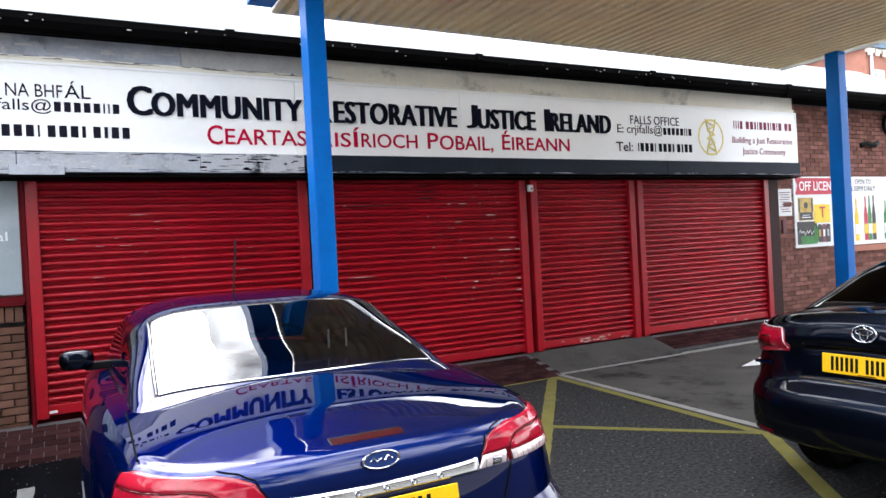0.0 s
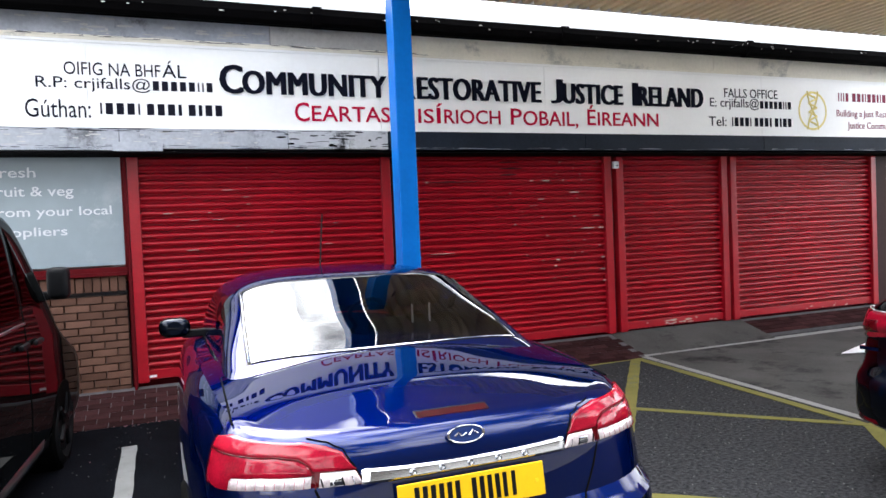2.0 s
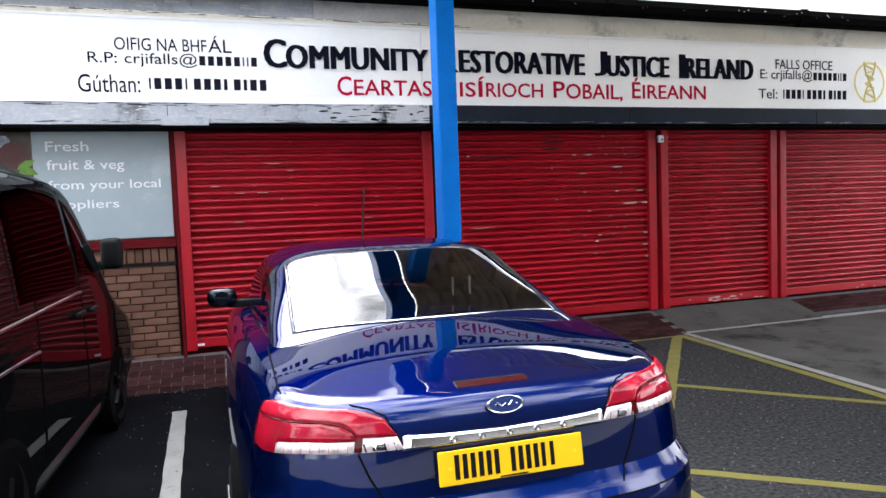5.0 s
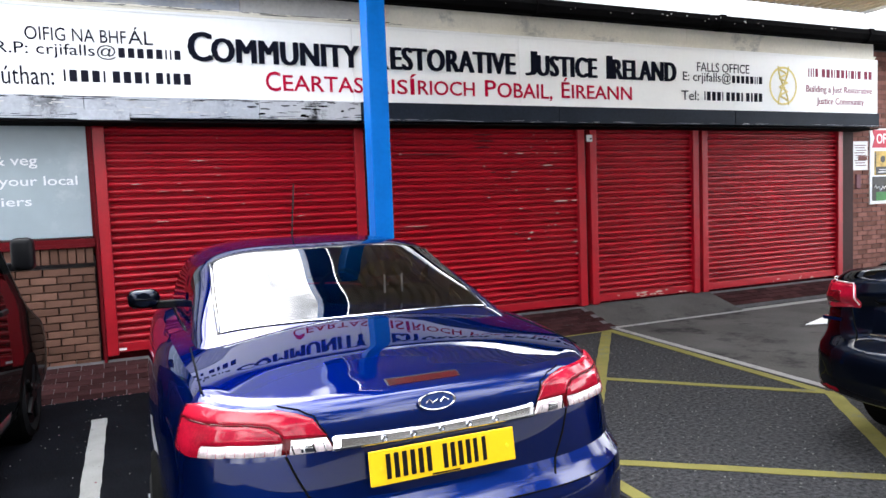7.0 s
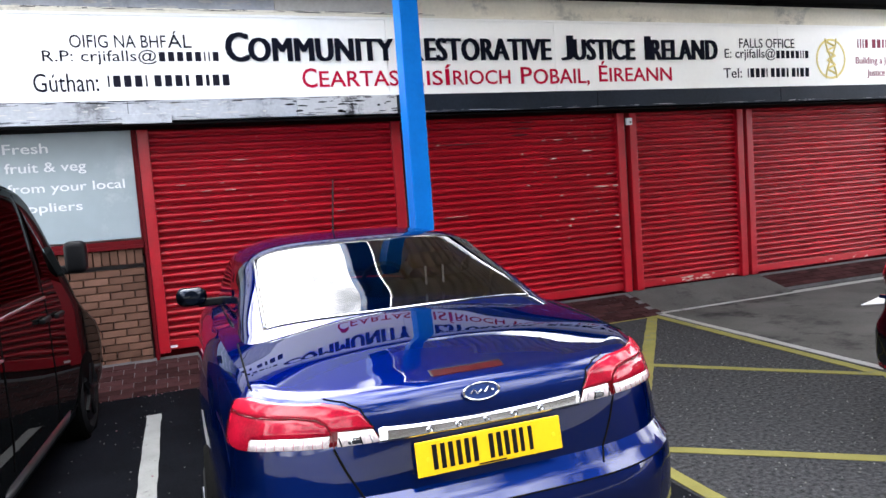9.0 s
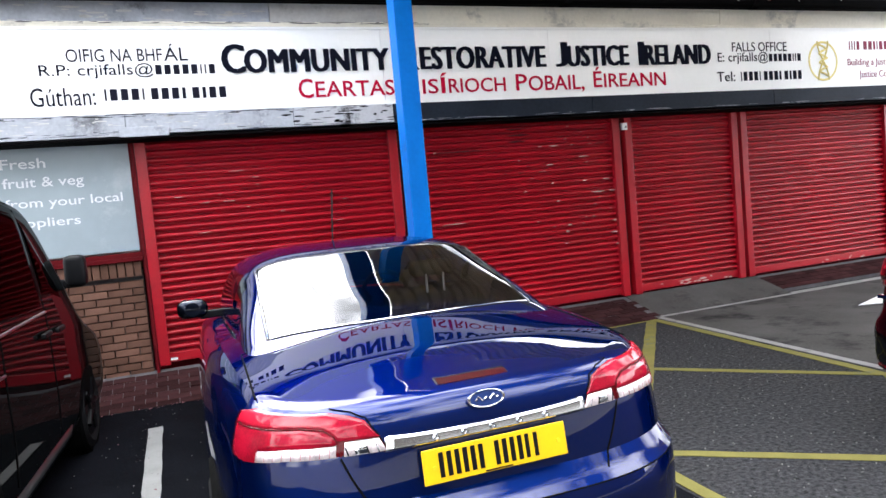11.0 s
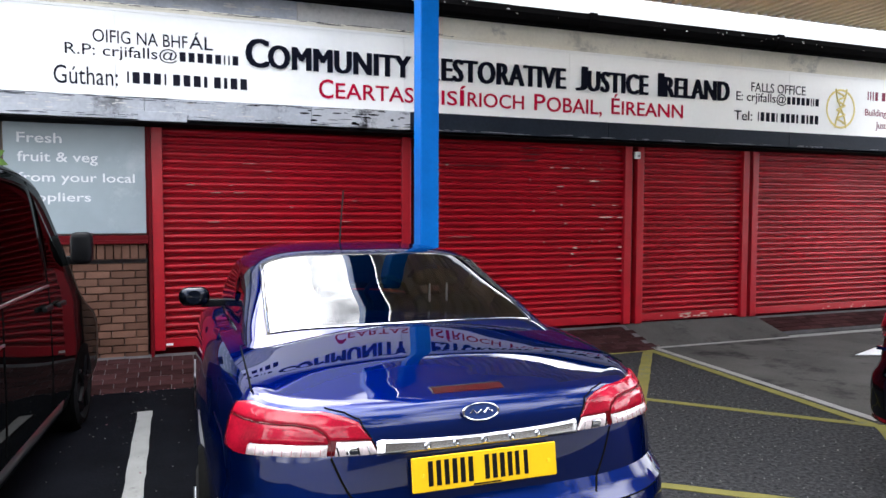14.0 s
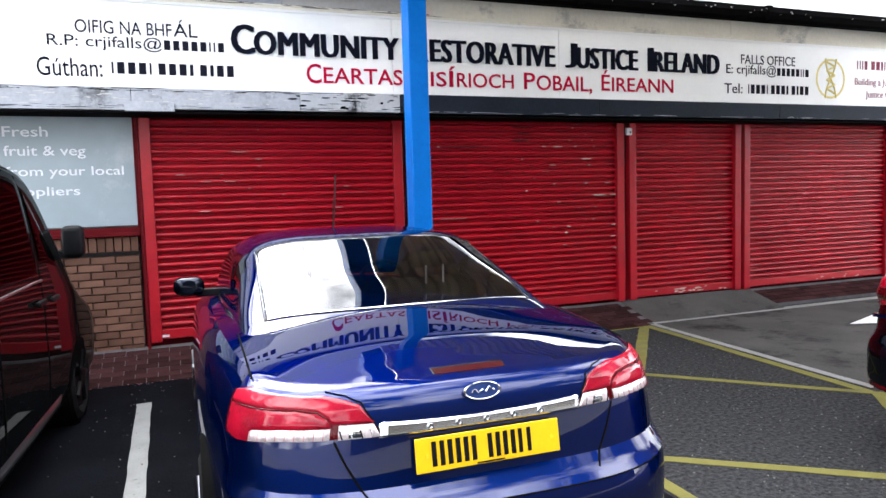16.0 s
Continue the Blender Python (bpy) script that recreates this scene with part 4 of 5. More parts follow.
class Hull:
    """A car's lower body: rings round a rounded plan, with a shoulder line and a crowned top."""

    def __init__(self, W, L, n, zbot, shoulder, crown, kw, rear, front, taper=0.0):
        self.taper = taper
        self.W, self.L, self.zbot = W, L, zbot
        self.shoulder, self.crown = smooth_table(shoulder), smooth_table(crown)
        self.kw, self.rear, self.front = smooth_table(kw), lerp_table(rear), lerp_table(front)
        a = np.linspace(0, math.pi, 1501)
        ex = 2 / n
        self.ox = W * np.abs(np.sin(a)) ** ex
        c = np.cos(a)
        end = 0.55 * W
        bow = np.sign(c) * np.abs(c) ** ex
        self.oy = np.where(bow > 0, end * (1 - bow), L - end * (1 + bow))
        self.d = np.r_[0, np.cumsum(np.hypot(np.diff(self.ox), np.diff(self.oy)))]
        self.D = self.d[-1]

    def d_at(self, y):
        """The way along the right-hand outline at which it is y metres from the rear."""
        return float(np.interp(y, self.oy, self.d))

    def top(self, x, y):
        return self.shoulder(y) + self.crown(y) * (1 - (x / self.W) ** 2)

    def pt(self, d, s, off=0.0):
        if off:
            e = 0.004
            a, b = self.pt(d + e, s) - self.pt(d - e, s), self.pt(d, min(s + e, 1)) - self.pt(d, s - e)
            return self.pt(d, s) + a.cross(b).normalized() * off
        side = 1 if d >= 0 else -1
        x, y = float(np.interp(abs(d), self.d, self.ox)), float(np.interp(abs(d), self.d, self.oy))
        y0 = y
        xx = x * self.kw(s) * (1 - self.taper * max(0.0, 1 - y0 / 1.4) ** 1.5)
        y = y + self.rear(s) * max(0.0, 1 - y0 / 0.8) - self.front(s) * max(0.0, 1 - (self.L - y0) / 1.9)
        z = self.zbot + s * (self.top(xx, y) - self.zbot)
        return Vector((side * xx, y, z))

    def body(self, svals, nd=150, rings=14):
        bm = bmesh.new()
        ds = np.concatenate([np.linspace(-self.D, self.D, nd, endpoint=False)])
        grid = [[bm.verts.new(self.pt(float(d), s)) for d in ds] for s in svals]
        edge = [v.co.copy() for v in grid[-1]]
        for k in range(1, rings):
            t = k / rings
            row = []
            for c in edge:
                yc = min(max(c.y, 0.75), self.L - 0.75)
                x, y = c.x * (1 - t), c.y + (yc - c.y) * t
                row.append(bm.verts.new((x, y, self.top(x, y))))
            grid.append(row)
        for a, b in zip(grid, grid[1:]):
            for i in range(nd):
                j = (i + 1) % nd
                bm.faces.new((a[i], a[j], b[j], b[i]))
        bm.faces.new(grid[0][::-1])
        mid_row = []
        for v in grid[-1]:
            y = min(max(v.co.y, 0.75), self.L - 0.75)
            mid_row.append(bm.verts.new((0, y, self.top(0, y))))
        for i in range(nd):
            j = (i + 1) % nd
            bm.faces.new((grid[-1][i], grid[-1][j], mid_row[j], mid_row[i]))
        bmesh.ops.remove_doubles(bm, verts=bm.verts[:], dist=0.0004)
        bmesh.ops.recalc_face_normals(bm, faces=bm.faces[:])
        return bm

    def patch(self, d0, d1, low, up, off=0.006, nd=24, ns=8, base=0.004):
        """A piece that follows the hull, standing off it, between two curves."""
        low = low if callable(low) else (lambda d, v=low: v)
        up = up if callable(up) else (lambda d, v=up: v)
        bm = bmesh.new()
        rows = []
        for i in range(nd + 1):
            d = d0 + (d1 - d0) * i / nd
            lo, hi = low(abs(d)), up(abs(d))
            row = []
            for k in range(ns + 1):
                s = lo + (hi - lo) * k / ns
                rim = i in (0, nd) or k in (0, ns)
                row.append(bm.verts.new(self.pt(d, min(s, 0.995), -base if rim else off)))
            rows.append(row)
        for a, b in zip(rows, rows[1:]):
            for k in range(ns):
                if (a[k].co - a[k + 1].co).length + (b[k].co - b[k + 1].co).length > 1e-5:
                    bm.faces.new((a[k], b[k], b[k + 1], a[k + 1]))
        bmesh.ops.remove_doubles(bm, verts=bm.verts[:], dist=0.0003)
        bmesh.ops.recalc_face_normals(bm, faces=bm.faces[:])
        return bm

    def seam(self, pts, r=0.004, steps=10, off=0.0):
        out = []
        for (d0, s0), (d1, s1) in zip(pts, pts[1:]):
            out += [self.pt(d0 + (d1 - d0) * k / steps, s0 + (s1 - s0) * k / steps, off) for k in range(steps)]
        out.append(self.pt(*pts[-1], off))
        return tube(out, r, 6)


def grid_parts(name_of, verts, faces_of, mats, parent, labels):
    """Splits one smooth grid into parts that keep the whole grid's normals."""
    ny, nt = len(verts), len(verts[0])
    V = np.array(verts)
    du = np.gradient(V, axis=0)
    dv = np.gradient(V, axis=1)
    N = np.cross(dv, du)
    N /= np.maximum(np.linalg.norm(N, axis=2, keepdims=True), 1e-9)
    N[N[:, nt // 2, 2].mean() < 0] *= 1
    if N[ny // 2, nt // 2, 2] < 0:
        N = -N
    for key in mats:
        idx, vs, ns, fs = {}, [], [], []
        for i in range(ny - 1):
            for k in range(nt - 1):
                if faces_of(i, k) != key:
                    continue
                f = []
                for a, b in ((i, k), (i, k + 1), (i + 1, k + 1), (i + 1, k)):
                    if (a, b) not in idx:
                        idx[(a, b)] = len(vs)
                        vs.append(tuple(V[a, b]))
                        ns.append(tuple(N[a, b]))
                    f.append(idx[(a, b)])
                fs.append(f)
        if not fs:
            continue
        me = bpy.data.meshes.new(key)
        me.from_pydata(vs, [], fs)
        bm = bmesh.new()
        bm.from_mesh(me)
        bmesh.ops.recalc_face_normals(bm, faces=bm.faces[:])
        if sum((f.normal.z + 0.01) * f.calc_area() for f in bm.faces) < 0:
            bmesh.ops.reverse_faces(bm, faces=bm.faces[:])
        bm.to_mesh(me)
        bm.free()
        for f in me.polygons:
            f.use_smooth = True
        me.normals_split_custom_set_from_vertices(ns)
        me.materials.append(mats[key])
        ob = new(key.split("/")[0], me)
        ob.parent = parent
        if labels.get(key):
            ob["label"] = labels[key]
        if "window" in key or "windscreen" in key:
            ob.visible_shadow = False


def cabin(parent, y0, y1, zb, belt, height, n, body_m, glass_m, rear_y, side_y, front_y, th=(48, 132), side_th=(9, 36), side_glass=None, trim=False):
    """Roof, pillars and glass over a hull, one smooth shell cut into parts."""
    ys = np.unique(np.round(np.r_[np.linspace(y0, y1, 56), rear_y[0], rear_y[1], rear_y[0] - 0.015, rear_y[1] + 0.015, side_y[0], side_y[1], front_y[0], front_y[1]], 4))
    ths = np.arange(0, 181, 3)
    belt_f, h_f, zb_f = smooth_table(belt), smooth_table(height), smooth_table(zb)
    verts = []
    for y in ys:
        row = []
        for a in ths:
            c, s = math.cos(radians(a)), math.sin(radians(a))
            x = belt_f(y) * math.copysign(abs(c) ** (2 / n), c)
            nn = n + 2.6 * max(0.0, 1 - (y - y0) / 2.4)
            row.append((x, float(y), zb_f(y) + (h_f(y) - zb_f(y)) * max(0.0, 1 - (abs(x) / belt_f(y)) ** nn) ** (1 / nn)))
        verts.append(row)

    def kind(i, k):
        y, a = (ys[i] + ys[i + 1]) / 2, ths[k] + 1.5
        inside = th[0] < a < th[1]
        if rear_y[0] < y < rear_y[1] and inside:
            return "rear_window"
        if rear_y[0] - 0.016 < y < rear_y[1] + 0.016 and th[0] - 3 < a < th[1] + 3:
            return "window_seal"
        if front_y[0] < y < front_y[1] and th[0] - 6 < a < th[1] + 6:
            return "windscreen"
        m = min(a, 180 - a)
        if side_y[0] < y < side_y[1] and side_th[0] < m < side_th[1]:
            return "side_window" if a < 90 else "side_window/left"
        return "roof_shell"

    def surf(x, y, lift=0.0):
        nn = n + 2.6 * max(0.0, 1 - (y - y0) / 2.4)
        return (x, y, lift + zb_f(y) + (h_f(y) - zb_f(y)) * max(0.0, 1 - (abs(x) / belt_f(y)) ** nn) ** (1 / nn))

    xf = math.cos(radians(th[0])) ** (2 / n)
    if trim:
        part("window_trim", tube([surf(xf * belt_f(rear_y[0]) * k / 12, rear_y[0] - 0.008, 0.004) for k in range(-12, 13)], 0.0035, 6), M_CHROME, parent, "bright strip along the foot of the window")
        for sd in (-1, 1):
            part("window_trim", tube([surf(sd * (xf + 0.012) * belt_f(y), y, 0.003) for y in np.linspace(rear_y[0], rear_y[1], 9)], 0.003, 6), M_CHROME if sd < 0 else M_BLACK, parent)
    g = side_glass or glass_m
    grid_parts(None, verts, kind, {"roof_shell": body_m, "rear_window": glass_m, "window_seal": M_BLACK, "windscreen": glass_m, "side_window": g, "side_window/left": g}, parent, {"rear_window": "sloping tinted rear window"})


def wheel(parent, x, y, r, side, rim_m=None):
    rim_m = rim_m or M_ALLOY
    w = part("wheel", ring((x, y, r), "x", r * 0.66, r, 0.2, 40), M_RUBBER, parent, "black tyre")
    part("rim", disc((x + side * 0.02, y, r), "x", r * 0.68, 0.13, 28), rim_m, w)
    part("hub", disc((x + side * 0.09, y, r), "x", r * 0.2, 0.03, 16), M_BLACK, w)
    for k in range(5):
        a = 2 * math.pi * k / 5
        part("spoke", tube([(x + side * 0.092, y + 0.15 * r * math.cos(a), r + 0.15 * r * math.sin(a)), (x + side * 0.092, y + 0.62 * r * math.cos(a), r + 0.62 * r * math.sin(a))], 0.02, 6), rim_m, w)
    part("wheel_arch", ring((x - side * 0.02, y, r + 0.01), "x", r, r + 0.055, 0.22, 40), M_SEAM, parent)


def number_plate(parent, x, y, z, tilt=8.0):
    """A yellow rear plate with unread characters as plain bars."""
    p = part("number_plate", boxes((-0.26, 0.26, -0.004, 0.004, -0.0555, 0.0555), bevel=0.003), M_PLATE, parent, "yellow rear number plate")
    p.matrix_local = pose(x, y, z, -tilt)
    cx = -0.205
    for k in range(7):
        wch = 0.044 if k < 5 else 0.02
        part("plate_mark", boxes((cx, cx + wch * 0.36, -0.0065, -0.0035, -0.038, 0.041), (cx + wch * 0.64, cx + wch, -0.0065, -0.0035, -0.038, 0.041)) if wch > 0.03 else boxes((cx, cx + wch * 0.7, -0.0065, -0.0035, -0.038, 0.041)), M_BLACK, p)
        cx += wch + 0.012 + (0.03 if k == 2 else 0)
    part("maker_line", boxes((-0.05, 0.05, -0.0055, -0.0035, -0.052, -0.047)), M_BLACK, p)
    for sx in (-0.22, 0.23):
        part("screw", disc((sx, -0.005, -0.004), "y", 0.007, 0.004, 12), M_YEL, p)
    return p


# ---- blue convertible ----
ford = empty("convertible_car", (0.68, -5.62, 0), -0.7)
tagged(ford, "glossy dark blue hardtop convertible parked facing the shutters", "car", "parked vehicles")
HF = Hull(0.917, 4.5, 3.6, 0.20,
          [(0, 0.945), (0.17, 0.985), (0.25, 0.998), (0.3, 1.004), (0.4, 1.014), (0.5, 1.020), (0.62, 1.027), (0.8, 1.033), (1.02, 1.040), (2.0, 1.0), (3.3, 0.95), (4.0, 0.84), (4.5, 0.66)],
          [(0, 0.012), (0.17, 0.015), (0.25, 0.021), (0.3, 0.028), (0.4, 0.0405), (0.46, 0.0505), (0.54, 0.0625), (0.62, 0.0675), (0.8, 0.081), (1.02, 0.096), (2.0, 0.1), (3.3, 0.1), (4.1, 0.08), (4.5, 0.05)],
          [(0, 0.90), (0.1, 0.955), (0.25, 0.99), (0.45, 1.0), (0.62, 0.998), (0.78, 0.985), (0.88, 0.965), (0.95, 0.935), (0.985, 0.90), (1, 0.875)],
          [(0, 0.08), (0.1, 0.03), (0.3, 0.0), (0.5, 0.0), (0.575, 0.02), (0.60, 0.06), (0.64, 0.105), (0.78, 0.122), (0.9, 0.137), (0.95, 0.150), (0.98, 0.168), (0.993, 0.186), (1, 0.205)],
          [(0, 0.05), (0.3, 0.0), (0.6, 0.0), (0.8, 0.12), (1, 0.4)], 0.135)
FS = [0, 0.05, 0.12, 0.2, 0.3, 0.4, 0.48, 0.53, 0.56, 0.575, 0.59, 0.60, 0.615, 0.64, 0.68, 0.74, 0.8, 0.86, 0.9, 0.93, 0.955, 0.975, 0.99, 1.0]
part("body", HF.body(FS, 180, 18), M_CARBLUE, ford, "glossy metallic dark blue bodywork", smooth=True, crease=24)
cabin(ford, 0.90, 3.5, [(0.9, 0.95), (2, 0.965), (3.5, 0.93)], [(0.9, 0.735), (1.3, 0.72), (1.7, 0.695), (2.1, 0.71), (2.8, 0.735), (3.5, 0.75)],
      [(0.90, 1.085), (1.0, 1.127), (1.03, 1.138), (1.25, 1.230), (1.5, 1.328), (1.66, 1.391), (1.72, 1.414), (1.77, 1.427), (1.95, 1.441), (2.35, 1.45), (2.7, 1.43), (3.0, 1.33), (3.25, 1.19), (3.5, 1.03)], 3.3,
      M_CARBLUE, G_CAR, (1.03, 1.72), (1.62, 3.0), (2.8, 3.42), th=(42, 138), side_th=(9, 30), trim=True)


def lamp_up(d):
    return float(np.interp(d, [0.425, 0.47, 0.52, 0.59, 0.68, 1.0, 1.12], [0.842, 0.912, 0.964, 0.984, 0.994, 0.988, 0.96]))


def lamp_low(d):
    return float(np.interp(d, [0.425, 0.62, 0.8, 1.0, 1.15], [0.838, 0.836, 0.828, 0.797, 0.794]))


def lamp_split(d):
    return float(np.interp(d, [0.60, 0.612, 0.635, 0.68, 0.76, 1.1], [0.836, 0.882, 0.918, 0.94, 0.946, 0.918]))


for sgn in (-1, 1):
    tl = part("tail_light", HF.patch(sgn * 0.425, sgn * 1.13, lamp_low, lamp_up, 0.004, 44, 12), M_LAMPDARK, ford, "red tail light with clear lower strips", smooth=True)
    part("upper_lens", HF.patch(sgn * 0.458, sgn * 1.10, lambda d: 0.90 if d < 0.6 else max(0.90, lamp_split(d) + 0.003), lambda d: max(lamp_up(d) - 0.008, 0.9005), 0.008, 44, 10, -0.0045), M_LAMPRED, tl, smooth=True)
    part("lower_lens", HF.patch(sgn * 0.622, sgn * 1.10, lambda d: lamp_low(d) + (0.05 if d < 0.93 else 0.004), lambda d: max(lamp_split(d) - 0.003, lamp_low(d) + 0.051), 0.008, 34, 6, -0.0045), M_LAMPRED, tl, smooth=True)
    part("clear_strip", HF.patch(sgn * 0.622, sgn * 0.93, lambda d: lamp_low(d) + 0.005, lambda d: lamp_low(d) + 0.047, 0.009, 26, 4, -0.004), M_LAMPCLEAR, tl, "clear reversing lens", smooth=True)
    part("clear_strip", HF.patch(sgn * 0.432, sgn * 0.592, lambda d: lamp_low(d) + 0.004, lambda d: min(0.894, max(lamp_up(d) - 0.008, lamp_low(d) + 0.005)), 0.009, 16, 4, -0.004), M_LAMPCLEAR, tl, "clear reversing lens", smooth=True)
    part("lens_line", HF.seam([(sgn * 0.603, 0.838), (sgn * 0.612, 0.882), (sgn * 0.635, 0.918), (sgn * 0.68, 0.94), (sgn * 0.76, 0.946), (sgn * 1.1, 0.918)], 0.0022, 8, 0.007), M_LAMPDARK, tl)
    part("lamp_edge", HF.seam([(sgn * 0.425, 0.84), (sgn * 0.47, 0.914), (sgn * 0.52, 0.966), (sgn * 0.59, 0.986), (sgn * 0.68, 0.995)], 0.0022, 8, 0.002), M_SEAM, tl)
    for k in range(9):
        d = 0.645 + 0.034 * k
        part("lens_rib", HF.seam([(sgn * d, lamp_low(d) + 0.006), (sgn * d, lamp_low(d) + 0.044)], 0.0009, 2, 0.0088), M_LAMPRED, tl)
    part("reflector_cup", HF.patch(sgn * 0.50, sgn * 0.56, 0.845, 0.88, 0.0105, 6, 4, -0.006), M_CHROME, tl, "silvered lamp reflector", smooth=True)
    for k in range(4):
        d = 0.462 + 0.038 * k
        part("lens_rib", HF.seam([(sgn * d, lamp_low(d) + 0.006), (sgn * (d + 0.012), 0.874)], 0.0025, 2, 0.009), M_SEAM if k % 2 else M_CHROME, tl)
    part("panel_gap", HF.seam([(sgn * 0.605, 0.833), (sgn * 0.56, 0.74), (sgn * 0.505, 0.64), (sgn * 0.47, 0.60)], 0.004), M_SEAM, ford)
    pts = [(sgn * 0.735, 0.42 + 0.1 * k, HF.top(0.735, 0.42 + 0.1 * k) + 0.0) for k in range(7)] + [(sgn * 0.70, 1.05, HF.top(0.70, 1.05))]
    part("panel_gap", tube(pts, 0.004, 6), M_SEAM, ford)
    mir = part("door_mirror", boxes((-0.095, 0.095, -0.07, 0.07, -0.06, 0.06), bevel=0.052, seg=4), M_CARBLACK, ford, "black-cased door mirror", smooth=True)
    mir.location = (sgn * 0.92, 2.78, 1.095)
    part("mirror_arm", boxes((-0.09, 0.09, -0.03, 0.03, -0.03, 0.02), bevel=0.01), M_BLACK, mir).location = (-sgn * 0.13, 0.03, -0.045)
    part("mirror_glass", disc((0, 0, 0), "y", 0.045, 0.004, 24), M_CARBLACK, mir).location = (0, -0.068, 0)
    for wy in (0.93, 3.57):
        wheel(ford, sgn * 0.82, wy, 0.32, sgn)
    part("waist_chrome", tube([(sgn * (0.725 + 0.004 * k), 1.5 + 0.22 * k, 1.06 - 0.004 * k) for k in range(8)], 0.008, 6), M_CHROME, ford)
    hb = part("rear_seat", boxes((sgn * 0.36 - 0.26, sgn * 0.36 + 0.26, 1.62, 1.85, 0.7, 1.17), bevel=0.05, seg=3), M_SEAT, ford, "dark cloth seat", smooth=True)
    hr = part("headrest", boxes((sgn * 0.36 - 0.13, sgn * 0.36 + 0.13, 1.64, 1.73, 1.235, 1.325), bevel=0.04, seg=3), M_SEAT, hb, smooth=True)
    for o in (-0.05, 0.05):
        part("headrest_bar", tube([(sgn * 0.36 + o, 1.635, 1.13), (sgn * 0.36 + o, 1.632, 1.25)], 0.006, 8), M_WHITE, hb)
part("parcel_shelf", boxes((-0.62, 0.62, 1.2, 1.6, 1.0, 1.06), bevel=0.02), M_SEAT, ford)
part("steering_wheel", ring((0.36, 2.75, 1.02), "y", 0.15, 0.18, 0.03, 32), M_BLACK, ford)
part("chrome_strip", HF.patch(-0.445, 0.445, lambda d: 0.831, lambda d: 0.880 + 0.016 * (d / 0.44) ** 2, 0.012, 40, 8), M_CHROME, ford, "chrome strip with raised letters", smooth=True)
for k in range(5):
    c = HF.pt(-0.24 + k * 0.12, 0.856, 0.015)
    part("strip_mark", ring(c, "y", 0.006, 0.011, 0.006, 14), M_CHROME, ford)
bl = part("brake_light", prism([(0.235, 1.000), (0.24, 1.018), (0.285, 1.030), (0.30, 1.024), (0.29, 1.005)], "x", -0.145, 0.13, bevel=0.004), M_BLACK, ford, "black-edged dark red brake light")
part("brake_lens", prism([(0.2345, 1.004), (0.2375, 1.0175), (0.272, 1.0285), (0.278, 1.026), (0.245, 1.004)], "x", -0.138, 0.123), M_BRAKE, bl)
number_plate(ford, -0.005, 0.092, 0.795, 9)
bc = HF.pt(-0.005, 0.958, 0.006)
bd = part("badge", disc((0, 0, 0), "y", 0.032, 0.012, 40), M_BADGE, ford, "dark blue oval badge with chrome rim")
bd.matrix_local = Matrix.Translation(bc) @ pose(0, 0, 0, -16) @ Matrix.Diagonal((2.0, 1, 0.88, 1))
part("badge_rim", ring((0, -0.005, 0), "y", 0.0295, 0.0345, 0.008, 40), M_CHROME, bd)
part("badge_script", tube([(-0.02, -0.008, -0.004), (-0.014, -0.009, 0.010), (-0.008, -0.009, -0.006), (0.0, -0.009, 0.004), (0.006, -0.009, -0.005), (0.013, -0.009, 0.012), (0.02, -0.009, -0.002)], 0.0022, 6), M_CHROME, bd)
ant = part("aerial", tube([(0, 0, -0.02), (0.02, 0.03, 0.16), (0.045, 0.07, 0.36)], 0.0055, 6), M_BLACK, ford, "thin black roof aerial")
ant.location = (0.0, 2.62, 1.43)
part("bumper_reflection_line", HF.seam([(-0.8, 0.57), (0, 0.575), (0.8, 0.57)], 0.003), M_SEAM, ford)

# ---- black saloon ----
toy = empty("saloon_car", (3.515, -5.36, 0), -90)
tagged(toy, "glossy black saloon car parked along the yard", "car", "parked vehicles")
HT = Hull(0.905, 4.7, 3.6, 0.22,
          [(0, 1.03), (0.3, 1.06), (0.8, 1.06), (2.0, 1.04), (3.3, 0.98), (4.2, 0.88), (4.7, 0.7)],
          [(0, 0.12), (0.3, 0.13), (0.8, 0.13), (2.0, 0.1), (3.3, 0.1), (4.7, 0.05)],
          [(0, 0.72), (0.08, 0.85), (0.16, 0.95), (0.25, 0.99), (0.45, 1.0), (0.62, 0.995), (0.78, 0.98), (0.88, 0.955), (0.95, 0.925), (0.985, 0.89), (1, 0.86)],
          [(0, 0.5), (0.08, 0.28), (0.16, 0.09), (0.21, 0.02), (0.27, 0.0), (0.48, 0.0), (0.53, 0.03), (0.56, 0.07), (0.6, 0.10), (0.8, 0.11), (0.84, 0.075), (0.95, 0.09), (1, 0.14)],
          [(0, 0.05), (0.3, 0.0), (0.6, 0.0), (0.8, 0.12), (1, 0.4)], 0.05)
part("body", HT.body([0, 0.04, 0.08, 0.12, 0.16, 0.185, 0.21, 0.24, 0.27, 0.32, 0.4, 0.46, 0.5, 0.53, 0.56, 0.6, 0.66, 0.72, 0.78, 0.81, 0.84, 0.88, 0.92, 0.95, 0.975, 0.99, 1.0], 160, 14), M_CARBLACK, toy, "glossy black bodywork", smooth=True)
cabin(toy, 0.55, 3.75, [(0.5, 0.98), (2, 0.99), (3.75, 0.95)], [(0.5, 0.72), (1.2, 0.76), (2.2, 0.77), (3.75, 0.74)],
      [(0.55, 1.16), (0.8, 1.25), (1.2, 1.39), (1.6, 1.475), (2.1, 1.50), (2.6, 1.46), (3.0, 1.36), (3.4, 1.19), (3.75, 1.04)], 3.3,
      M_CARBLACK, G_DARK, (0.62, 1.35), (1.2, 3.2), (2.8, 3.65), side_glass=G_DARK)
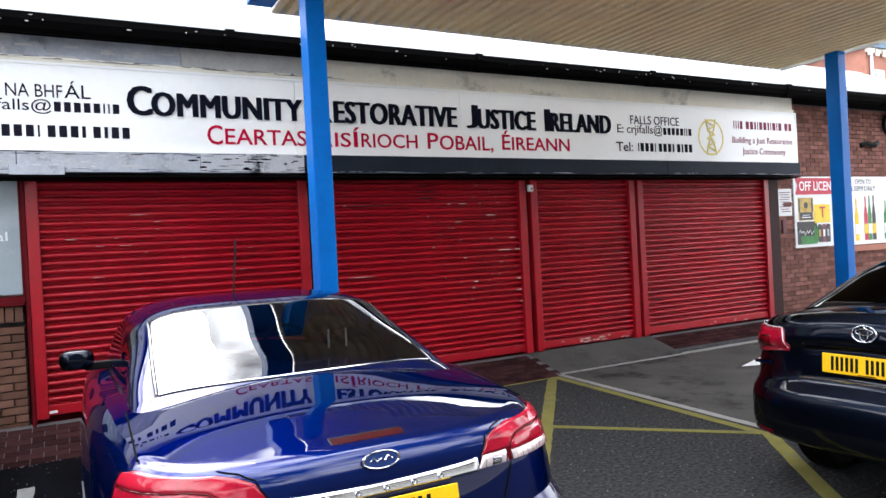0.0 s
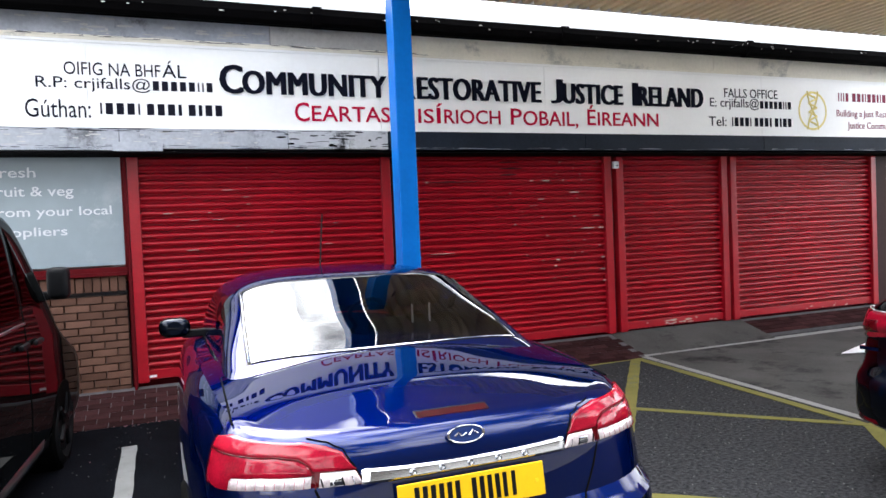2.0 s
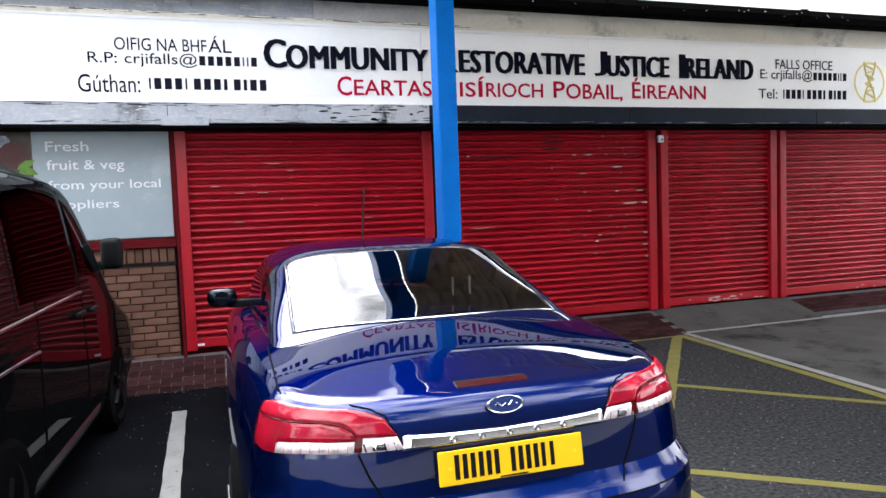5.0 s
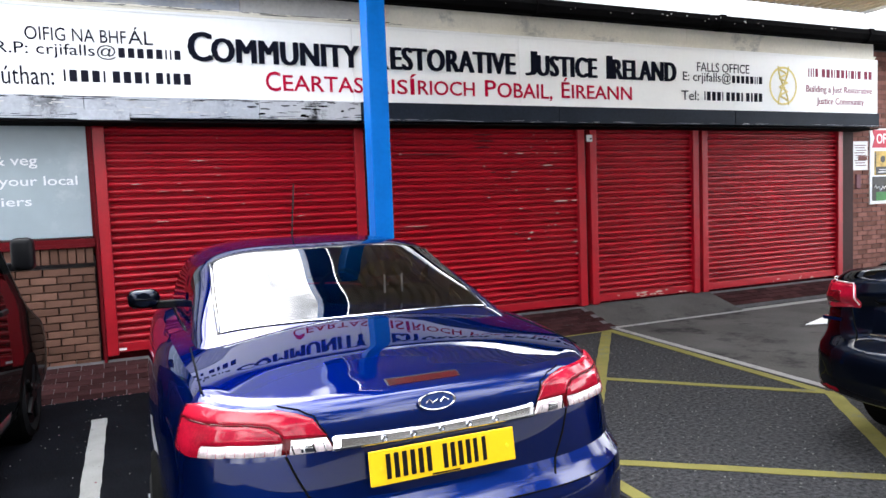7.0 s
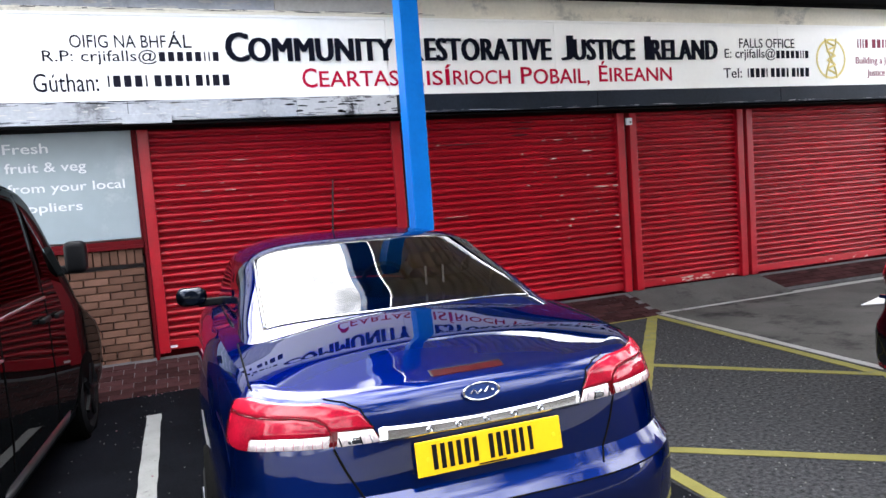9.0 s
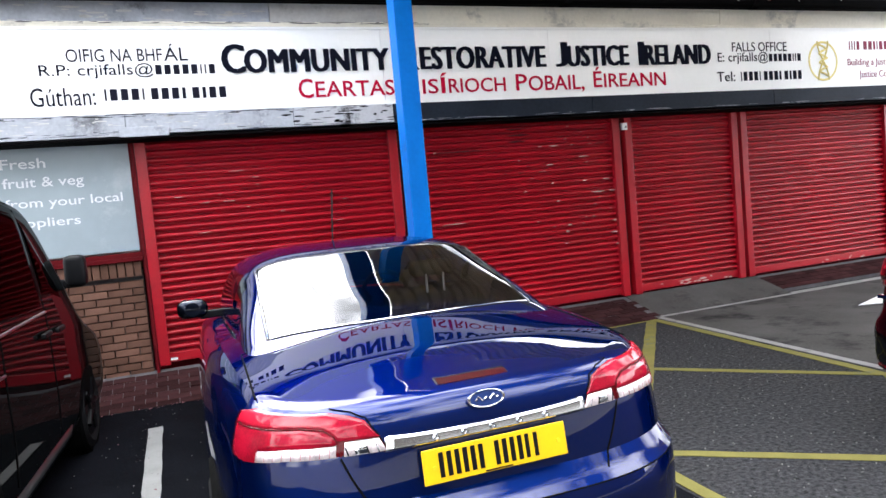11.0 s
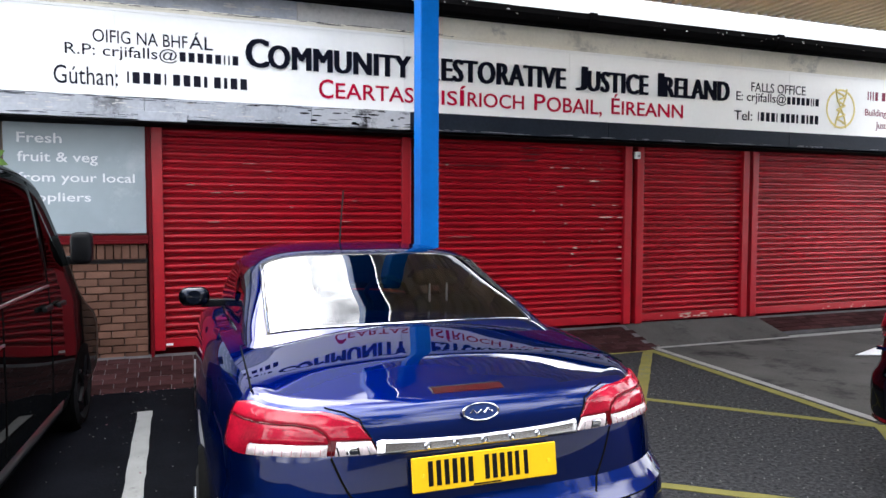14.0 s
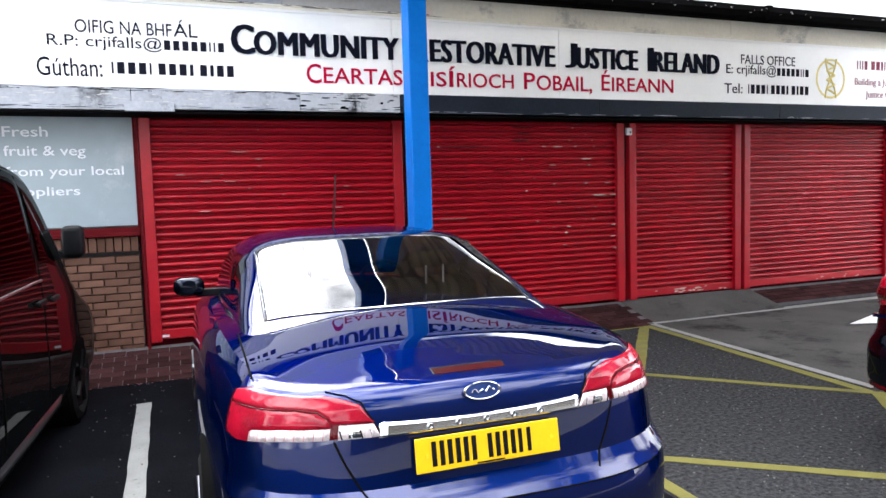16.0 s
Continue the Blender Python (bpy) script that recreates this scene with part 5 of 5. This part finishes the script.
for sgn in (-1, 1):
    tl = part("tail_light", HT.patch(sgn * 0.52, sgn * 1.42, lambda d: 0.765 - 0.02 * min(1, max(0, (d - 0.7) / 0.5)), lambda d: float(np.interp(d, [0.52, 0.58, 0.9, 1.42], [0.79, 0.93, 0.965, 0.95])), 0.012, 30, 10), M_LAMPRED, toy, "red and clear wraparound tail light", smooth=True)
    part("clear_corner", HT.patch(sgn * 0.95, sgn * 1.35, 0.77, lambda d: float(np.interp(d, [0.95, 1.35], [0.79, 0.86])), 0.016, 14, 4), M_LAMPCLEAR, tl, "clear lower lens", smooth=True)
    part("lamp_outline", HT.seam([(sgn * 0.53, 0.785), (sgn * 0.58, 0.93), (sgn * 0.9, 0.962), (sgn * 1.36, 0.948)], 0.004, 10, 0.012), M_LAMPCLEAR, tl)
    part("dark_unit", HT.patch(sgn * 0.66, sgn * 0.85, 0.80, 0.9, 0.016, 10, 6), M_LAMPDARK, tl, smooth=True)
    part("panel_gap", HT.seam([(sgn * 0.60, 0.78), (sgn * 0.55, 0.62), (sgn * 0.52, 0.56)], 0.005), M_SEAM, toy)
    part("bumper_reflector", HT.patch(sgn * 0.62, sgn * 0.86, 0.20, 0.245, 0.008, 12, 3), M_LAMPDARK, toy, "red bumper reflector", smooth=True)
    for wy in (1.02, 3.72):
        wheel(toy, sgn * 0.80, wy, 0.33, sgn)
    mir = part("door_mirror", boxes((-0.11, 0.11, -0.09, 0.09, -0.07, 0.07), bevel=0.045, seg=3), M_CARBLACK, toy, smooth=True)
    mir.location = (sgn * 0.97, 3.0, 1.08)
part("garnish", HT.patch(-0.43, 0.43, 0.800, 0.838, 0.014, 24, 4), M_CARBLACK, toy, "gloss trim bar over the plate", smooth=True)
part("plate_recess", HT.patch(-0.46, 0.46, 0.60, 0.80, 0.003, 20, 6), M_CARBLACK, toy, smooth=True)
part("boot_chrome", HT.seam([(-0.44, 0.60), (0, 0.595), (0.44, 0.60)], 0.006, 12, 0.006), M_CHROME, toy)
part("model_mark", boxes((-0.72, -0.60, 0.1, 0.12, 0.83, 0.85)), M_CHROME, toy)
number_plate(toy, 0.0, 0.09, 0.885, 4)
bt = part("badge", ring((0, 0, 0), "y", 0.048, 0.058, 0.012, 40), M_CHROME, toy, "chrome oval badge")
bt.matrix_local = Matrix.Translation(HT.pt(0, 0.90, 0.008)) @ pose(0, 0, 0, -8) @ Matrix.Diagonal((1.25, 1, 0.85, 1))
part("badge_loop", ring((0, 0, 0.012), "y", 0.03, 0.038, 0.01, 30, 1.1, 0.55), M_CHROME, bt)
part("badge_loop", ring((0, 0, -0.002), "y", 0.04, 0.047, 0.01, 30, 0.42, 1.0), M_CHROME, bt)

# ---- dark grey van ----
VAN_YAW = -2.9
van = empty("panel_van", (-1.22 - 0.96 * math.cos(radians(VAN_YAW)), -5.75 - 0.96 * math.sin(radians(VAN_YAW)), 0), VAN_YAW)
tagged(van, "dark grey panel van parked facing the shop window", "van", "parked vehicles")
HV = Hull(0.96, 4.95, 9.0, 0.24,
          [(0, 1.92), (0.5, 1.93), (2.5, 1.91), (3.3, 1.86), (4.0, 1.70), (4.95, 1.5)],
          [(0, 0.03), (0.6, 0.05), (3.0, 0.05), (4.95, 0.03)],
          [(0, 0.955), (0.06, 0.985), (0.15, 1.0), (0.4, 1.0), (0.55, 0.997), (0.62, 0.985), (0.8, 0.945), (0.9, 0.915), (0.95, 0.89), (0.98, 0.855), (1, 0.80)],
          [(0, 0.05), (0.08, 0.0), (0.25, 0.0), (0.3, 0.03), (0.6, 0.05), (0.85, 0.10), (0.95, 0.14), (0.985, 0.19), (1, 0.26)],
          [(0, 0.05), (0.1, 0.0), (0.35, 0.0), (0.45, 0.2), (0.52, 0.75), (0.7, 1.05), (1, 1.7)])
part("body", HV.body([0, 0.03, 0.06, 0.1, 0.15, 0.22, 0.25, 0.275, 0.3, 0.36, 0.42, 0.5, 0.56, 0.6, 0.64, 0.7, 0.76, 0.82, 0.87, 0.91, 0.94, 0.96, 0.975, 0.987, 1.0], 220, 10), M_CARGREY, van, "glossy dark grey bodywork", smooth=True)


def vs(z):
    return (z - 0.24) / (1.89 - 0.24)


def vd(y):
    return HV.d_at(y)


def van_quad(y0, y1, z0, z1, off, nd=18, ns=8, side=1):
    return HV.patch(side * vd(y0), side * vd(y1), z0 if callable(z0) else vs(z0), z1 if callable(z1) else vs(z1), off, nd, ns)


part("panel_gap", HV.seam([(vd(0.52), vs(1.70)), (vd(0.60), vs(1.77)), (vd(0.72), vs(1.81)), (vd(0.9), vs(1.83)), (vd(1.83), vs(1.85))], 0.0035, 12), M_SEAM, van)
part("side_window", van_quad(1.87, 3.09, 1.185, 1.848, 0.006), G_DARK, van, "black tinted side window", smooth=True)
part("side_window_backing", van_quad(1.88, 3.08, 1.19, 1.843, 0.002), M_BLACK, van)
fw_up = lambda d: vs(float(np.interp(d, [vd(3.15), vd(3.3), vd(3.6), vd(4.25)], [1.79, 1.77, 1.66, 1.28])))
part("door_window", van_quad(3.16, 4.2, 1.27, fw_up, 0.006), G_DARK, van, "black tinted door window", smooth=True)
part("door_window_backing", van_quad(3.17, 4.19, 1.275, fw_up, 0.002), M_BLACK, van)
part("waist_trim", HV.seam([(vd(0.74), vs(1.145)), (vd(1.3), vs(1.14)), (vd(2.0), vs(1.15)), (vd(3.1), vs(1.18))], 0.009, 12, 0.004), M_ALLOY, van, "bright waistline trim")
part("slide_track", van_quad(0.82, 2.1, 0.985, 1.085, 0.004, 16, 4), M_CARGREY, van, smooth=True)
part("slide_track_line", HV.seam([(vd(0.84), vs(0.97)), (vd(2.12), vs(0.96))], 0.008, 12, 0.002), M_ALLOY, van)
part("panel_gap", HV.seam([(vd(0.82), vs(1.092)), (vd(2.1), vs(1.092))], 0.004, 12), M_SEAM, van)
part("panel_gap", HV.seam([(vd(2.13), vs(1.22)), (vd(2.13), vs(0.4))], 0.005, 12), M_SEAM, van)
part("panel_gap", HV.seam([(vd(3.12), vs(1.82)), (vd(3.12), vs(0.38))], 0.005, 12), M_SEAM, van)
part("panel_gap", HV.seam([(vd(1.85), vs(1.20)), (vd(1.85), vs(1.855)), (vd(3.12), vs(1.855))], 0.004, 12), M_SEAM, van)
part("panel_gap", HV.seam([(vd(0.32), vs(0.8)), (vd(0.25), vs(1.2)), (vd(0.16), vs(1.6)), (vd(0.10), vs(1.85))], 0.004, 12), M_SEAM, van)
for y in (2.95, 3.42):
    h = part("door_handle", boxes((-0.012, 0.02, -0.09, 0.09, -0.016, 0.016), bevel=0.010), M_BLACK, van, "black pull handle")
    h.location = HV.pt(vd(y), vs(1.05), 0.016)
    part("handle_tip", boxes((0.0, 0.018, 0.06, 0.085, -0.012, 0.012), bevel=0.004), M_CHROME, h)
part("sill", van_quad(1.95, 3.5, 0.28, 0.36, 0.014, 16, 4), M_ALLOY, van, "grey sill trim", smooth=True)
arch_up = lambda d: 0.0 + vs(0.34 + 0.39 * math.sqrt(max(0.0, 1 - ((float(np.interp(d, HV.d, HV.oy)) - 1.5) / 0.40) ** 2)))
part("wheel_arch", HV.patch(vd(1.102), vd(1.898), 0.005, arch_up, 0.004, 30, 6), M_SEAM, van)
arch_up2 = lambda d: vs(0.34 + 0.39 * math.sqrt(max(0.0, 1 - ((float(np.interp(d, HV.d, HV.oy)) - 4.1) / 0.40) ** 2)))
part("wheel_arch", HV.patch(vd(3.702), vd(4.3), 0.005, arch_up2, 0.004, 30, 6), M_SEAM, van)
for sgn in (-1, 1):
    for wy in (1.5, 4.1):
        wheel(van, sgn * 0.868, wy, 0.33, sgn, M_BLACK)
    tl = part("tail_light", HV.patch(sgn * 0.87, sgn * vd(0.30), vs(0.72), lambda d: vs(float(np.interp(d, [0.87, 0.92, vd(0.30)], [1.06, 1.12, 1.13]))), 0.012, 24, 10), M_LAMPDARK, van, "tall red and clear tail light", smooth=True)
    part("clear_base", HV.patch(sgn * 0.885, sgn * vd(0.26), vs(0.74), vs(0.86), 0.016, 16, 4), M_LAMPCLEAR, tl, "clear lower lens", smooth=True)
    part("main_lens", HV.patch(sgn * 0.90, sgn * vd(0.10), vs(0.885), vs(1.095), 0.017, 14, 6), M_LAMPRED, tl, smooth=True)
    part("side_lens", HV.patch(sgn * vd(0.115), sgn * vd(0.27), vs(0.885), vs(1.105), 0.017, 10, 6), M_LAMPRED, tl, smooth=True)
    part("inner_column", HV.patch(sgn * vd(0.16), sgn * vd(0.20), vs(0.90), vs(1.09), 0.020, 6, 6), M_LAMPDARK, tl, smooth=True)
    hg = part("door_hinge", HV.patch(sgn * 0.935, sgn * vd(0.25), vs(1.345), vs(1.455), 0.012, 16, 4), M_CARGREY, van, "grey hinge cover", smooth=True)
    part("hinge_gap", HV.seam([(sgn * 0.93, vs(1.34)), (sgn * 0.93, vs(1.46)), (sgn * vd(0.25), vs(1.46))], 0.004, 10, 0.002), M_SEAM, hg)
    part("hinge_gap", HV.seam([(sgn * 0.93, vs(1.34)), (sgn * vd(0.25), vs(1.34))], 0.004, 10, 0.002), M_SEAM, hg)
    part("rear_window", HV.patch(sgn * 0.08, sgn * 0.70, vs(1.18), vs(1.72), 0.006, 14, 8), M_CARGREY, van, "blanked rear door panel", smooth=True)
    part("panel_gap", HV.seam([(sgn * 0.70, vs(1.18)), (sgn * 0.70, vs(1.72))], 0.005, 12, 0.004), M_SEAM, van)
    mir = part("door_mirror", boxes((-0.075, 0.075, -0.07, 0.07, -0.12, 0.12), bevel=0.045, seg=3), M_BLACK, van, "large black door mirror", smooth=True)
    mir.location = (sgn * 0.99, 4.0, 1.37)
    part("mirror_arm", boxes((-0.12, 0.12, -0.04, 0.04, -0.03, 0.03), bevel=0.01), M_BLACK, mir).location = (-sgn * 0.1, 0.02, -0.09)
part("panel_gap", HV.seam([(0, vs(0.6)), (0, vs(1.85))], 0.006, 20), M_SEAM, van)

# ---- far background ----
def far_house(x, y, w, d, h, rz, cols, rows, wall_m=None):
    e = empty("brick_house", (x, y, 0), rz)
    tagged(e, "distant red brick building with white windows, or plain unseen dark block", "house", "buildings behind the shop")
    part("wall", boxes((0, w, 0, d, 0, h)), wall_m or M_BRICK_FAR, e)
    part("roof", prism([(-0.3, h), (d / 2, h + d * 0.22), (d + 0.3, h)], "x", -0.2, w + 0.2), M_SLATEROOF, e)
    part("cornice", boxes((-0.05, w + 0.05, -0.12, 0.0, h - 0.25, h)), M_CREAM, e)
    for i in range(int(w / 0.7) if cols else 0):
        part("dentil", boxes((i * 0.7, i * 0.7 + 0.35, -0.2, -0.12, h - 0.45, h - 0.1)), M_CREAM, e)
    if cols:
        part("downpipe", tube([(0.35, -0.12, 0), (0.35, -0.12, h - 0.3)], 0.09, 8), M_WHITE, e)
    for i in range(cols):
        for k in range(rows):
            wx, wz = (i + 0.5) * w / cols, 1.0 + k * 2.7
            wn = part("window", boxes((wx - 0.55, wx + 0.55, -0.05, 0.0, wz, wz + 1.5)), M_WHITE, e)
            part("pane", boxes((wx - 0.48, wx - 0.03, -0.06, -0.05, wz + 0.08, wz + 1.42), (wx + 0.03, wx + 0.48, -0.06, -0.05, wz + 0.08, wz + 1.42)), M_BADGE, wn)


far_house(25, 18, 20.5, 9, 10.9, 0, 6, 4)
far_house(40.5, 16, 14, 9, 11.8, 0, 6, 4)
far_house(-3, 21, 15, 9, 12.6, 0, 5, 4)
# plain dark block added behind the camera, unseen, to darken the cars' reflections
far_house(32, -24, 34, 9, 10.5, 180, 0, 0, M_REFLECT_DARK)

# ---- bricks and pavers ----
def brick_mesh(name, size, material, bevel=0.004):
    bm = boxes((-size[0] / 2, size[0] / 2, -size[1] / 2, size[1] / 2, -size[2] / 2, size[2] / 2), bevel=bevel, seg=1)
    me = bpy.data.meshes.new(name)
    bm.to_mesh(me)
    bm.free()
    me.materials.append(material)
    return me


def joined(name, blocks, size, material, parent, rnd):
    """Many small blocks as one mesh, each its own island."""
    vs_, fs = [], []
    for c, turn in blocks:
        base = len(vs_)
        hx, hy, hz = size[0] / 2, size[1] / 2, size[2] / 2
        for dx, dy, dz in ((-1, -1, -1), (1, -1, -1), (1, 1, -1), (-1, 1, -1), (-1, -1, 1), (1, -1, 1), (1, 1, 1), (-1, 1, 1)):
            vs_.append(tuple(Vector(c) + turn @ Vector((dx * hx, dy * hy, dz * hz))))
        for f in ((0, 3, 2, 1), (4, 5, 6, 7), (0, 1, 5, 4), (1, 2, 6, 5), (2, 3, 7, 6), (3, 0, 4, 7)):
            fs.append([base + k for k in f])
    me = bpy.data.meshes.new(name)
    me.from_pydata(vs_, [], fs)
    me.materials.append(material)
    ob = new(name, me)
    ob.parent = parent
    ob["kind"] = "stuff"
    return ob


rnd = random.Random(11)
B_ME = brick_mesh("brick", (0.217, 0.1, 0.066), M_BRICK)
course, far_bricks = 0, []
for c in range(17):
    z = 0.035 + c * 0.0755
    if z > 1.16:
        break
    shift = 0.1135 * (c % 2)
    for k in range(16):
        xc = -0.735 - shift - k * 0.227
        if xc < -3.8:
            break
        p = (xc, 0.068 + rnd.uniform(-0.003, 0.003), z)
        if xc > -1.9:
            o = new("brick", B_ME)
            o.parent, o.location = wl, p
        else:
            far_bricks.append((p, Matrix.Identity(3)))
for c in range(1, 15, 2):
    o = new("brick", B_ME)
    o.parent, o.scale, o.location = wl, (0.47, 1, 1), (-0.679, 0.068, 0.035 + c * 0.0755)
joined("brick_courses", far_bricks, (0.217, 0.1, 0.066), M_BRICK_J, wl, rnd)
S_ME = brick_mesh("brick", (0.066, 0.11, 0.15), M_BRICK)
for k in range(40):
    xc = -0.662 - k * 0.076
    o = new("brick", S_ME)
    o.parent, o.location = wl, (xc, 0.045, 1.245)

blocks = []
for c in range(51):
    z = 0.035 + c * 0.0755
    for k in range(-(c % 2), 22):
        xc = 10.39 + 0.1135 * (c % 2) + k * 0.227
        if xc < WALL_R - 0.1 and z < 3.8:
            blocks.append(((xc, 0.048 + rnd.uniform(-0.004, 0.004), z), Matrix.Identity(3)))
joined("brick_courses", blocks, (0.217, 0.1, 0.066), M_BRICK_J, wr, rnd)
blocks = []
for c in range(51):
    z = 0.035 + c * 0.0755
    blocks.append(((-4.01, -0.014, z), Matrix.Identity(3)))
joined("brick_courses", blocks, (0.296, 0.024, 0.068), M_BRICK_FAR, pil, rnd)

pave = part("pavement", prism([(KERB, -0.05), (KERB, 0.0), (-0.50, 0.05), (0.03, RISE - 0.012), (0.03, -0.05)], "x", -4.2, 5.08), M_MORTAR)
tagged(pave, "strip of dark red brick pavers sloping up to the shutters", "pavement", kind="structure")
pave2 = part("pavement", prism([(KERB + 0.3, -0.05), (KERB + 0.3, 0.045), (0.03, RISE - 0.012), (0.03, -0.05)], "x", 7.25, WALL_R), M_MORTAR)
tagged(pave2, "strip of dark red brick pavers before the last shutter", "pavement", kind="structure")
P_ME = brick_mesh("paver", (0.194, 0.094, 0.04), M_PAVER)


def pave_z(y):
    return float(np.interp(y, [KERB, -0.50, 0.03], [0.0, 0.05, RISE - 0.012]))


far_p = []
for r_, y in enumerate(np.arange(KERB + 0.05, 0.0, 0.1)):
    soldier = r_ in (0,)
    slope = math.atan2(pave_z(y + 0.05) - pave_z(y - 0.05), 0.1)
    turn = Euler((slope, 0, 0)).to_matrix()
    for k in range(47):
        xc = -4.1 + 0.2 * k + (0.1 if r_ % 2 else 0)
        if xc > 5.0:
            continue
        p = (xc, float(y), pave_z(y) - 0.012 + rnd.uniform(-0.003, 0.003))
        if -1.7 < xc < 0.7 or 3.9 < xc:
            o = new("paver", P_ME)
            o.parent, o.location, o.rotation_euler = pave, p, (slope, 0, 0)
        else:
            far_p.append((p, turn))
joined("paver_rows", far_p, (0.194, 0.094, 0.04), M_PAVER_J, pave, rnd)
far_p = []
for y in np.arange(KERB + 0.35, 0.0, 0.1):
    zz = float(np.interp(y, [KERB + 0.3, 0.03], [0.045, RISE - 0.012]))
    turn = Euler((0.35, 0, 0)).to_matrix()
    for k in range(36):
        far_p.append(((7.36 + 0.2 * k, float(y), zz - 0.012), Euler((0.3, 0, 0)).to_matrix()))
joined("paver_rows", far_p, (0.194, 0.094, 0.04), M_PAVER_J, pave2, rnd)

# scattered litter along the kerb
lit = []
for k in range(40):
    lit.append(((rnd.uniform(-1.5, 0.6), rnd.gauss(KERB - 0.03, 0.035), 0.006), Euler((rnd.uniform(-0.3, 0.3), 0, rnd.uniform(0, 3))).to_matrix()))
for k in range(2):
    lit.append(((rnd.uniform(-1.1, -0.3), rnd.uniform(-3.4, -0.8), 0.005), Euler((rnd.uniform(-0.3, 0.3), 0, rnd.uniform(0, 3))).to_matrix()))
for k in range(45):
    lit.append(((rnd.gauss(4.95, 0.13), rnd.uniform(-0.62, -0.05), 0.02 + 0.0), Euler((0.2, 0, rnd.uniform(0, 3))).to_matrix()))
lt = joined("leaf_litter", lit, (0.016, 0.009, 0.003), M_FADE, None, rnd)
tagged(lt, "small pale crumbs and leaves along the kerb", "litter", kind="stuff")

# bright grit on the asphalt
grit = []
for k in range(1700):
    gx, gy = rnd.uniform(2.0, 5.6), rnd.uniform(-6.6, -1.0)
    if gx > 4.75 + 0.06 * (gy + 3.7) and gy > -3.7:
        continue
    grit.append(((gx, gy, 0.0025), Euler((rnd.uniform(-0.5, 0.5), rnd.uniform(-0.5, 0.5), rnd.uniform(0, 3))).to_matrix()))
for k in range(160):
    grit.append(((rnd.uniform(-1.1, 0.0), rnd.uniform(-6.0, -0.8), 0.0025), Euler((rnd.uniform(-0.5, 0.5), 0, rnd.uniform(0, 3))).to_matrix()))
gt = joined("road_grit", grit, (0.0085, 0.0065, 0.004), M_GRIT, None, rnd)
tagged(gt, "fine bright grit scattered over the asphalt", "grit", kind="stuff")
